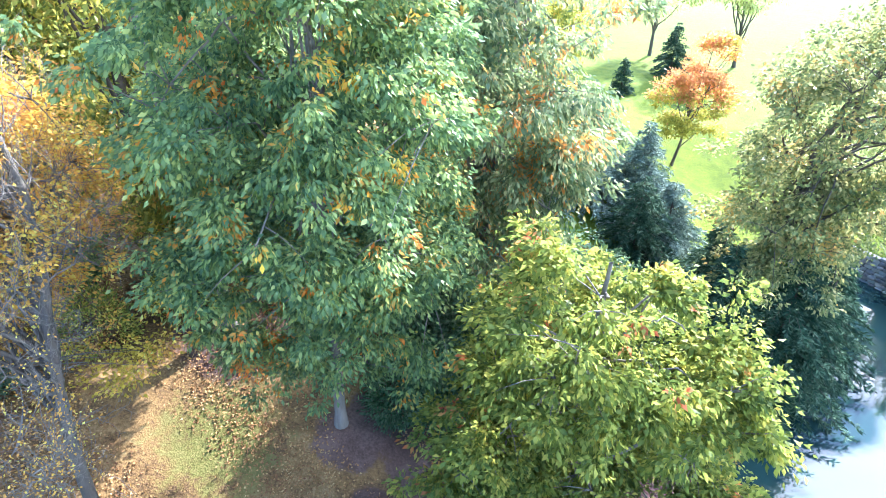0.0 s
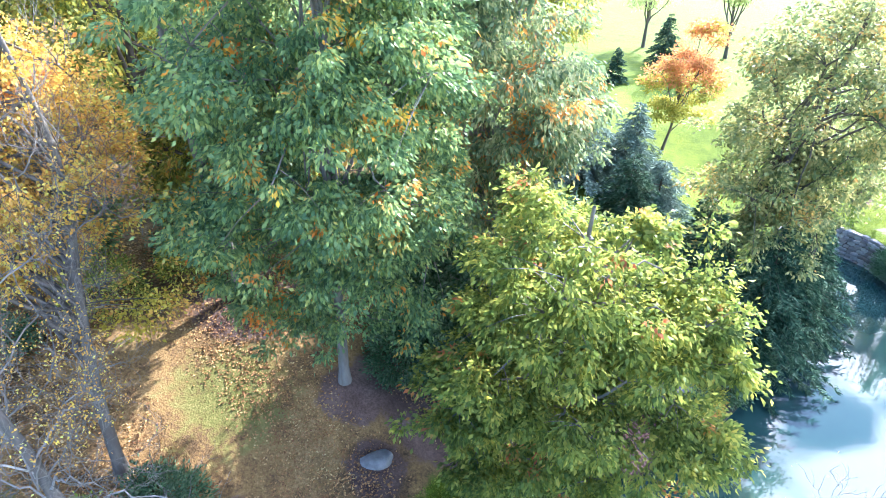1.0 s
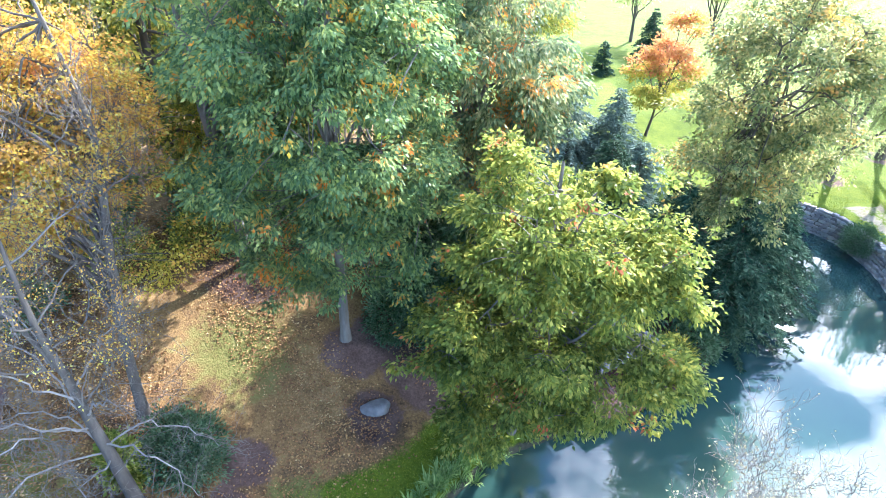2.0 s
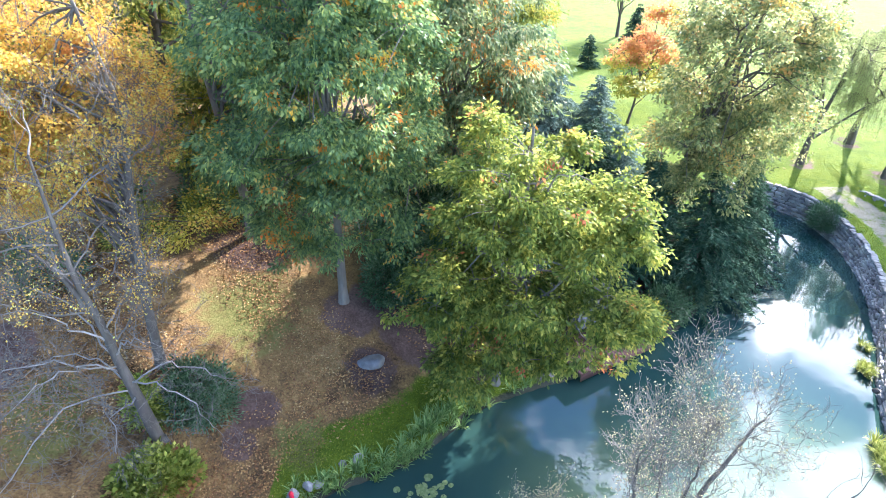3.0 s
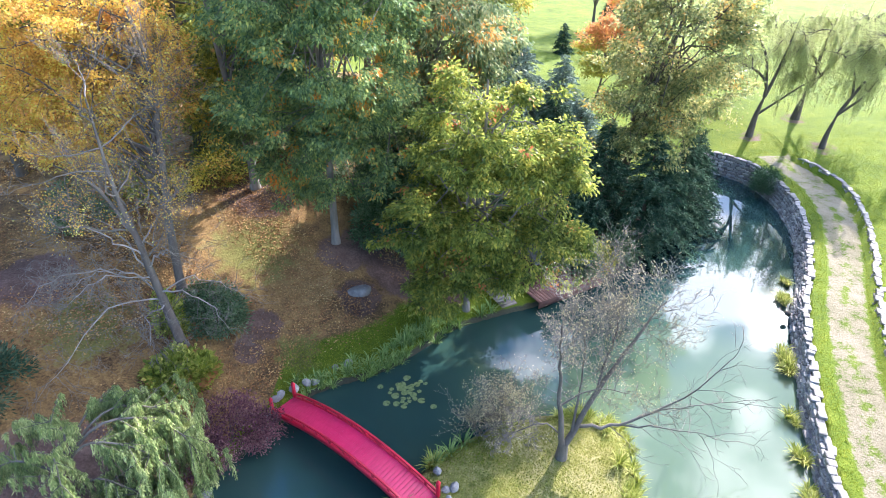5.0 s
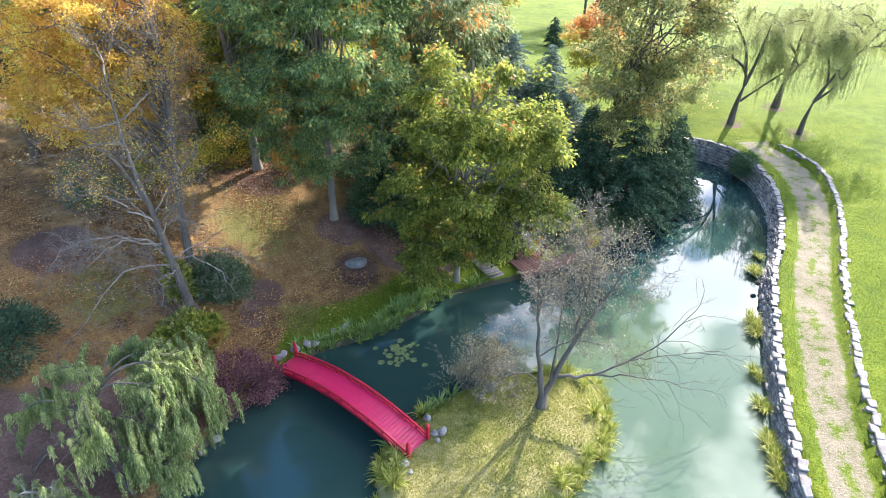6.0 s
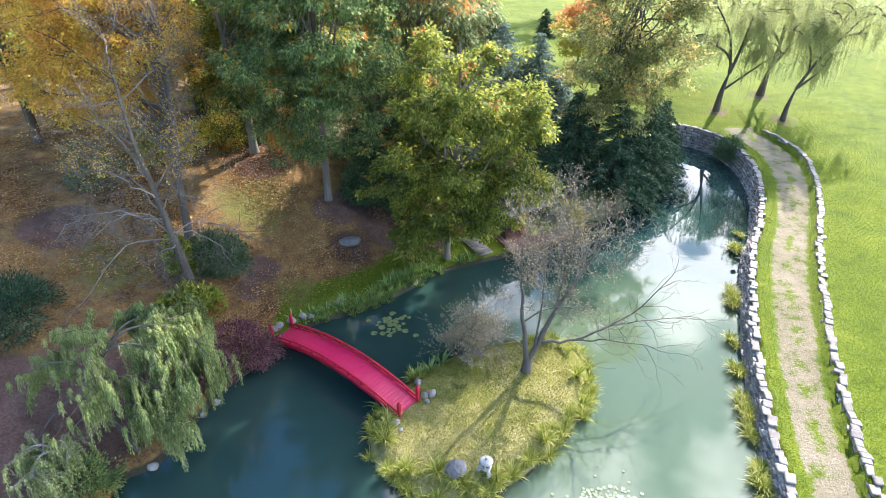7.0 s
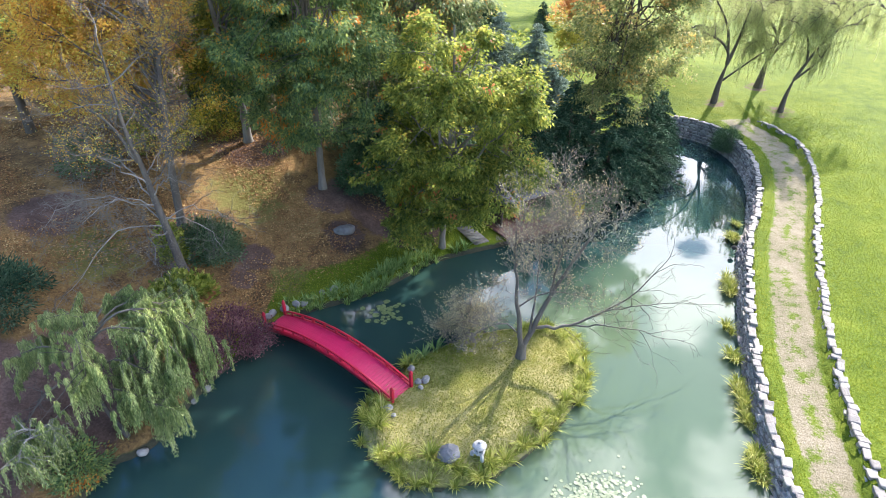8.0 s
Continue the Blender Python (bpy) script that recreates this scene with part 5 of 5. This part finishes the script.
# ---- stones, lantern, pavilion ----
def boulder(name, at, size, seed, label, turn=0.0, category="rock", group="", material=None, cuts=3):
    rng = seeded(seed)
    bm = bmesh.new()
    bmesh.ops.create_icosphere(bm, subdivisions=cuts, radius=1.0)
    off = Vector(rng.normal(size=3) * 9)
    planes = [(Vector(unit(rng.normal(size=3))), rng.uniform(0.62, 0.9)) for _ in range(9)]
    for v in bm.verts:
        c = v.co.copy()
        for nrm, d in planes:
            over = c.dot(nrm) - d
            if over > 0:
                c -= nrm * over * 0.85
        c *= 1 + 0.10 * noise.noise(c * 1.7 + off) + 0.035 * noise.noise(c * 5 + off)
        v.co = Vector((c.x * size[0], c.y * size[1], c.z * size[2]))
    me = bpy.data.meshes.new(name)
    bm.to_mesh(me)
    bm.free()
    me.materials.append(material or M_rock)
    ob = tagged(new(name, me), label, category, group)
    ob.location, ob.rotation_euler = at, (0, 0, turn)
    return ob


boulder("boulder", (-2.36, 11.15, ground_z(-2.36, 11.15) + 0.14), (0.58, 0.40, 0.27), 201, "pale grey boulder set in a ring of mulch", 0.2)
boulder("boulder", (3.0, -2.5, 0.60), (0.42, 0.35, 0.34), 202, "dark grey angular rock on the island", 0.6, material=M_rock_dark, cuts=2)
for k, (x, y, z, s) in enumerate(((1.85, 0.95, 0.25, 0.22), (2.12, 1.05, 0.35, 0.28), (1.95, 0.65, 0.3, 0.16), (0.8, -0.45, 0.3, 0.3), (0.45, 0.1, 0.15, 0.2), (1.55, 1.75, 0.15, 0.25), (1.05, -0.75, 0.35, 0.15), (-4.3, 5.55, 0.5, 0.36), (-3.9, 5.95, 0.45, 0.3), (-3.6, 6.1, 0.4, 0.28), (-4.75, 5.2, 0.5, 0.3),
                                  (-5.1, 4.2, 0.25, 0.3), (-5.15, 3.75, 0.15, 0.26), (-4.95, 3.45, 0.1, 0.24), (-4.9, 5.0, 0.5, 0.28), (-6.2, 0.9, 0.15, 0.24), (-6.5, 0.3, 0.1, 0.2), (-7.35, -2.1, 0.15, 0.28), (-2.4, 7.15, 0.35, 0.34), (-2.9, 6.9, 0.35, 0.25))):
    boulder("bank_stone", (x, y, max(z, ground_z(x, y) + 0.22 * s)), (s * 0.78, s * 0.64, s * 0.56), 210 + k, "rounded pale stone on the bank", k * 1.1, "rock", "stones on the banks", cuts=2)
boulder("wall_stone_dark", (18.15, 11.2, 0.4), (0.16, 0.14, 0.14), 240, "small dark stone jutting from the wall", 0.3, material=M_core, cuts=2)


def lantern():
    t = thing("stone_lantern", (4.0, -2.42, 0.48), "squat stone snow lantern with a broad cap", "lantern")

    def turned(name, prof, seg=8, stone=None):
        b = Buf()
        a = np.linspace(0, 2 * np.pi, seg, endpoint=False) + 0.2
        v = np.concatenate([np.stack([r * np.cos(a), r * np.sin(a), np.full(seg, z)], -1) for r, z in prof])
        f = [(i * seg + j, i * seg + (j + 1) % seg, (i + 1) * seg + (j + 1) % seg, (i + 1) * seg + j) for i in range(len(prof) - 1) for j in range(seg)]
        b.add(v, f)
        part(name, b, stone or M_granite, t)

    for k in range(3):
        a = k * 2.09 + 0.9
        c, w = math.cos(a), math.sin(a)
        b = Buf()
        tube(b, curve([(0.36 * c, 0.36 * w, -0.08), (0.37 * c, 0.37 * w, 0.08), (0.27 * c, 0.27 * w, 0.22), (0.12 * c, 0.12 * w, 0.27)], 8), 0.12, 0.09, 8)
        part("leg", b, M_granite, t, smooth=True)
    turned("table", [(0.0, 0.22), (0.30, 0.22), (0.34, 0.26), (0.32, 0.31), (0.0, 0.31)], 6)
    for k in range(6):
        a = k * math.pi / 3 + 0.2
        c, w = math.cos(a), math.sin(a)
        b = Buf()
        tube(b, [(0.23 * c, 0.23 * w, 0.30), (0.23 * c, 0.23 * w, 0.67)], 0.045, 0.045, 6)
        part("window_post", b, M_granite, t)
    # solid core, dark in colour to stand for the shade inside the windows
    turned("firebox", [(0.19, 0.30), (0.19, 0.66), (0.0, 0.66)], 6, M_rock_dark)
    turned("cap", [(0.0, 0.66), (0.33, 0.67), (0.37, 0.70), (0.34, 0.75), (0.24, 0.83), (0.10, 0.88), (0.0, 0.88)], 14)
    turned("finial", [(0.05, 0.875), (0.09, 0.92), (0.07, 0.97), (0.0, 1.01)], 10)
    t.scale = (0.64, 0.64, 0.6)


lantern()


def pavilion():
    t = thing("pavilion", (6.6, 14.9, 0.0), "small open pavilion with grey shingled roof and red-brown deck", "pavilion")
    t.rotation_euler = (0, 0, math.radians(32))
    for k in range(22):
        b = Buf()
        x = -2.0 + k * 0.185
        box(b, (x, -2.6, 0.5), (x + 0.178, 1.5, 0.55))
        part("deck_board", b, M_redwood, t)
    b = Buf()
    box(b, (-2.03, -2.65, 0.2), (2.1, -2.605, 0.54))
    part("fascia", b, M_redwood, t)
    for x in (-1.5, 1.5):
        for y in (-1.2, 1.2):
            b = Buf()
            box(b, (x - 0.06, y - 0.06, -0.6), (x + 0.06, y + 0.06, 2.2))
            part("post", b, M_darkwood, t)
    for x0, y0, x1, y1 in ((-1.5, 1.16, 1.5, 1.24), (-1.54, -1.2, -1.46, 1.2)):
        b = Buf()
        box(b, (x0, y0, 0.56), (x1, y1, 1.9))
        part("wall_panel", b, M_darkwood, t)
    rows = 9
    apex, eave = 3.25, 2.15
    for side in range(4):
        for r in range(rows):
            u0, u1 = r / rows, (r + 1) / rows
            b = Buf()
            half0, half1 = 1.75 * (1 - u0), 1.75 * (1 - u1)
            z0, z1 = eave + (apex - eave) * u0, eave + (apex - eave) * u1
            p = np.array([(-half0, -half0, z0 + 0.03), (half0, -half0, z0 + 0.03), (half1, -half1, z1), (-half1, -half1, z1), (-half0, -half0, z0 - 0.02), (half0, -half0, z0 - 0.02)])
            c, s = math.cos(side * math.pi / 2), math.sin(side * math.pi / 2)
            p = p @ np.array([(c, s, 0), (-s, c, 0), (0, 0, 1)])
            b.add(p, [(0, 1, 2, 3), (4, 5, 1, 0)])
            part("shingle_course", b, M_shingle, t)
    b = Buf()
    box(b, (-1.7, -1.7, 2.02), (1.7, 1.7, 2.12))
    part("ceiling_frame", b, M_darkwood, t)
    g = thing("gangway", (4.35, 12.2, 0.55), "weathered grey plank walkway to the pavilion", "walkway")
    g.rotation_euler = (0, 0, math.radians(118))
    for k in range(9):
        b = Buf()
        box(b, (-1.0 + k * 0.235, -0.42, 0.0), (-1.0 + k * 0.235 + 0.225, 0.42, 0.05))
        part("plank", b, M_greywood, g)


pavilion()


# ---- tufts, pads, litter ----
def tuft_mesh(name, seed, blades, length, width, material, spread=0.16, arch=0.9):
    rng = seeded(seed)
    b = Buf()
    for _ in range(blades):
        a = rng.uniform(0, 2 * np.pi)
        ln, w = length * rng.uniform(0.6, 1.15), width * rng.uniform(0.7, 1.2)
        o = np.array((np.cos(a), np.sin(a), 0)) * spread * rng.random()
        d = np.array((np.cos(a + rng.normal() * 0.4), np.sin(a + rng.normal() * 0.4), 0))
        s = np.cross(d, (0, 0, 1))
        k = arch * rng.uniform(0.4, 1.3)
        u = np.array((0, 0.35, 0.7, 1.0))
        p = o + d * (ln * k * 0.75 * u ** 1.6)[:, None] + np.array((0, 0, 1)) * (ln * (u - 0.55 * k * u ** 2.4))[:, None]
        ww = w * np.array((0.5, 0.5, 0.38, 0.04))
        v = np.concatenate([p + s * ww[:, None], p - s * ww[:, None]])
        b.add(v, [(i, i + 1, i + 5, i + 4) for i in range(3)])
    return b.mesh(name, material)


def tufts(name, meshes, spots, label, group, scale=(0.8, 1.25), seed=0):
    rng = seeded(seed)
    for k, (x, y, z) in enumerate(spots):
        ob = tagged(new(name, meshes[k % len(meshes)]), label, "grass", group)
        s = rng.uniform(*scale)
        ob.location, ob.rotation_euler, ob.scale = (x, y, z - 0.03), (0, 0, rng.uniform(0, 6.3)), (s, s, s * rng.uniform(0.85, 1.15))


daylily = [tuft_mesh("daylily_tuft", 300 + k, 80, 0.58, 0.032, M_lilyblade) for k in range(4)]
iris = [tuft_mesh("iris_tuft", 310 + k, 30, 0.75, 0.05, M_reed, 0.2, 0.7) for k in range(4)]
rng = seeded(320)
spots = []
edge = ISLE[:, :2]
for k in range(0, len(edge)):
    x, y = edge[k]
    if math.hypot(x - 1.4, y - 0.6) < 1.3:
        continue
    if (y > 3.0 and x < 6 and rng.random() < 0.7) or rng.random() < 0.1:
        continue
    cx, cy = 4.3, 0.8
    for f in (rng.uniform(0.91, 0.98), rng.uniform(0.82, 0.9)):
        if f > 0.9 or rng.random() < 0.55:
            spots.append((cx + (x - cx) * f + rng.normal() * 0.08, cy + (y - cy) * f + rng.normal() * 0.08))
tufts("daylily_tuft", daylily, [(x, y, ground_z(x, y)) for x, y in spots], "arching yellow-green daylily clump on the island's rim", "daylilies round the island", (0.6, 1.15), seed=321)
spots = []
bank = curve(BANK, 220)[:, :2]
for x, y in bank:
    if -4.3 < x < 2.6 and y > 5 and rng.random() < 0.8:
        nx, ny = -0.6, 0.75
        for _ in range(2):
            o = rng.uniform(0.0, 0.75)
            spots.append((x + nx * o + rng.normal() * 0.12, y + ny * o + rng.normal() * 0.12))
tufts("iris_tuft", iris, [(x, y, max(0.02, ground_z(x, y))) for x, y in spots], "green iris clump along the shaded bank", "irises along the bank", (0.55, 0.95), 322)
spots = [(0.6, 1.0), (0.35, 0.5), (1.5, 2.35), (2.0, 2.75), (2.5, 3.2), (8.6, 13.4), (9.2, 13.9), (3.9, 11.3), (3.4, 11.0)]
tufts("iris_tuft", iris, [(x, y, max(0.05, ground_z(x, y))) for x, y in spots], "green iris clump at the water", "irises along the bank", seed=323)
spots = [(14.05, -0.3), (14.25, 0.25), (14.35, 0.75), (14.0, -0.8), (14.5, 1.2), (13.45, -2.6), (13.6, -2.1), (13.35, -3.0), (16.85, 8.0), (17.05, 8.5), (16.65, 7.5), (18.9, 12.6), (19.1, 12.9), (15.5, 4.6), (19.9, 14.3), (14.9, 2.8)]
tufts("daylily_tuft", daylily, [(x - 0.14 + dx, y + 0.05 + dy, 0.02) for x, y in spots for dx, dy in ((0, 0), (-0.12, 0.22), (-0.06, -0.2))], "yellow-green daylily clump at the foot of the stone wall", "daylilies along the wall", (0.65, 1.15), 324)


def lily_patch(at, pads, spread, radius, material, label, seed):
    rng = seeded(seed)
    t = thing("water_lily_patch", at, label, "water lily")
    me = []
    for k in range(3):
        b = Buf()
        a = np.linspace(0.25, 2 * np.pi - 0.05, 13)
        v = np.vstack([(0, 0, 0.0), np.stack([np.cos(a), np.sin(a), 0.06 * np.sin(a * 2 + k)], -1), np.stack([np.cos(a), np.sin(a), 0.06 * np.sin(a * 2 + k) - 0.05], -1)])
        b.add(v, [(0, i, i + 1) for i in range(1, 13)])
        b.add(v, [(i, i + 13, i + 14, i + 1) for i in range(1, 13)])
        me.append(b.mesh("pad", material))
    done = []
    while len(done) < pads:
        x, y = rng.normal(size=2) * np.array(spread)
        r = radius * rng.uniform(0.6, 1.2)
        if all(math.hypot(x - q[0], y - q[1]) > (r + q[2]) * 0.72 for q in done) or rng.random() < 0.06:
            done.append((x, y, r))
            p = child(new("pad", me[len(done) % 3]), t)
            p.location, p.scale = (x, y, 0.012 + 0.002 * (len(done) % 9)), (r, r, r)
            p.rotation_euler = (rng.normal() * 0.04, rng.normal() * 0.04, rng.uniform(0, 6.3))


lily_patch((0.15, 5.9, 0.0), 34, (0.36, 0.42), 0.14, M_pad, "patch of floating green water lily pads", 331)
lily_patch((7.7, -3.75, 0.0), 300, (0.56, 0.44), 0.066, M_pad_pale, "dense patch of pale water lily pads", 332)


def turf(name, n, x0, x1, y0, y1, chosen, height, width, material, label, seed):
    """Short blades strewn where the plan's choice allows them."""
    rng = seeded(seed)
    x, y = rng.uniform(x0, x1, n), rng.uniform(y0, y1, n)
    z, masks = plan(x, y)
    ok = chosen(x, y, z, masks)
    x, y, z = x[ok], y[ok], z[ok]
    b = Buf()
    leaves(b, np.stack([x, y, z - 0.01], -1), rng.normal(size=(len(x), 3)) * (0.6, 0.6, 0.2) + (0, 0, 0.9), height * rng.uniform(0.6, 1.4, len(x)), width, rng)
    tagged(new(name, b.mesh(name, material)), label, "grass", kind="stuff")


turf("island_grass", 60000, -0.2, 8.8, -3.5, 5.0, lambda x, y, z, m: (m["dry"] > 0.5) & (z > 0.2), 0.06, 0.025, M_drygrass, "short dry yellow-green grass on the island", 341)
turf("bank_grass", 60000, -7, 4, 2, 14, lambda x, y, z, m: (z > 0.15) & (m["litter"] < 0.55) & (m["mulch"] < 0.3), 0.07, 0.03, M_grass, "bright green grass on the pond's bank", 342)
turf("lawn_grass", 150000, 12, 36, -6, 34, lambda x, y, z, m: (z > 0.3) & (m["path"] < 0.3) & (m["mulch"] < 0.3) & (np.minimum(36 - x, 34 - y) / 8 > (np.sin(x * 12.9898 + y * 78.233) * 43758.5453) % 1), 0.075, 0.03, M_grass, "bright green lawn grass by the path", 343)
rng = seeded(340)
n = 115000
x, y = rng.uniform(-26, 4, n), rng.uniform(2, 22, n)
z, masks = plan(x, y)
keep = (masks["litter"] * (0.45 + 0.55 * np.sin(x * 0.8 + 2 * np.sin(y * 0.5))) > rng.random(n) * 0.9) & (z > 0.3)
x, y, z = x[keep], y[keep], z[keep]
lb = Buf()
d = rng.normal(size=(len(x), 3)) * (1, 1, 0.2)
leaves(lb, np.stack([x, y, z + 0.02], -1), d, 0.11 * rng.uniform(0.5, 1.2, len(x)), 0.065, rng)
tagged(new("fallen_leaves", lb.mesh("fallen_leaves", M_litter)), "brown and yellow fallen leaves on the bank", "leaves", kind="stuff")


# ---- stone walls, last ----
def stone_meshes(name, count, size, bevel, jitter, seed, material):
    out = []
    for k in range(count):
        bm = chamfered(*size, bevel, jitter, seed + k)
        me = bpy.data.meshes.new(name)
        bm.to_mesh(me)
        bm.free()
        me.materials.append(material)
        out.append(me)
    return out


def resample(line, step):
    line = np.asarray(line)[:, :2]
    s = np.r_[0, np.cumsum(np.hypot(*np.diff(line, axis=0).T))]
    u = np.arange(0, s[-1], step)
    p = np.stack([np.interp(u, s, line[:, k]) for k in range(2)], -1)
    d = unit(np.gradient(p, axis=0))
    return p, d


def stone_wall(name, line, top, foot, thick, courses, label, seed, inset, single=320, batter=0.1):
    """Dry-laid wall: a dark core, courses of face stones on the water side, pale cap stones."""
    rng = seeded(seed)
    p, d = resample(line, 0.4)
    nrm = np.stack([-d[:, 1], d[:, 0]], -1)      # away from the water
    tz, fz = top(p[:, 1]), foot(p[:, 1])
    core = Buf()
    n = len(p)
    v = np.concatenate([np.column_stack([p + nrm * a, zz]) for a, zz in ((inset + 0.08, fz - 0.25), (inset + batter + thick - 0.04, fz - 0.25), (inset + batter + thick - 0.04, tz - 0.09), (inset + batter + 0.08, tz - 0.09))])
    f = [(k * n + i, ((k + 1) % 4) * n + i, ((k + 1) % 4) * n + i + 1, k * n + i + 1) for i in range(n - 1) for k in range(4)]
    core.add(v, f)
    wall = tagged(new(name, core.mesh(name, M_core)), label, "wall", kind="structure")
    faces = stone_meshes("stone", 7, (1, 1, 1), 0.14, 0.07, seed, M_stone)
    caps = stone_meshes("cap_stone", 7, (1, 1, 1), 0.11, 0.065, seed + 50, M_cap)
    count = 0
    s = 0.0
    far = Buf()
    total = 0.4 * (n - 1)

    def put(kind, u, a, z, ln, dp, ht, near):
        q = u / 0.4
        i = min(int(q), n - 2)
        pos = p[i] + (p[i + 1] - p[i]) * (q - i) + nrm[i] * a
        m = pose(pos[0], pos[1], z, rng.normal() * 3, rng.normal() * 3, math.degrees(math.atan2(d[i][1], d[i][0])) + rng.normal() * 4) @ Matrix.Diagonal((ln, dp, ht, 1))
        me = kind[rng.integers(7)]
        if near:
            ob = new(me.name.split(".")[0], me)
            ob.parent = wall
            ob.matrix_basis = m
        else:
            mm = np.array(m)
            co = np.array([vv.co[:] for vv in me.vertices]) @ mm[:3, :3].T + mm[:3, 3]
            for k in (3, 4):
                fs = [tuple(pl.vertices) for pl in me.polygons if len(pl.vertices) == k]
                if fs:
                    far.add(co, fs)

    while s < total:
        ln = rng.uniform(0.22, 0.46)
        u = min(s + ln / 2, total - 0.01)
        y = p[min(int(u / 0.4), n - 1)][1]
        z = float(top(np.array([y]))[0])
        put(caps, u, inset + batter + thick * 0.5 + rng.normal() * 0.05, z - 0.05 + rng.normal() * 0.02, ln * 1.03, thick * rng.uniform(0.82, 1.15), rng.uniform(0.13, 0.21), True)
        s += ln
    for c in range(courses):
        s = rng.uniform(0, 0.3)
        while s < total:
            ln = rng.uniform(0.2, 0.46)
            u = min(s + ln / 2, total - 0.01)
            y = p[min(int(u / 0.4), n - 1)][1]
            zt, zf = float(top(np.array([y]))[0]) - 0.12, float(foot(np.array([y]))[0]) - 0.1
            ht = (zt - zf) / courses
            near = -4.5 < y < 9.0 and count < single
            count += near
            put(faces, u, inset + 0.10 + batter * (c + 0.5) / courses + rng.normal() * 0.025, zf + ht * (c + 0.5), ln * 0.95, 0.26, ht * rng.uniform(0.86, 1.0), near)
            s += ln
    if far.v:
        ob = part("stone_courses", far, M_stone, wall)
        tagged(ob, "", "", "", "stuff")


stone_wall("wall_pond", [q for q in curve(WALL, 400) if q[1] > -10], lambda y: terrace(y) + 0.14, lambda y: 0 * y - 0.05, 0.29, 7, "dry-laid grey stone wall round the pond", 400, -0.02, 230, 0.30)
stone_wall("wall_upper", [q for q in curve(WALL2, 400) if q[1] > -9], lambda y: terrace(y) + 0.36, lambda y: terrace(y) - 0.05, 0.30, 3, "low dry-laid stone wall along the path", 500, 0.06, 170, 0.04)
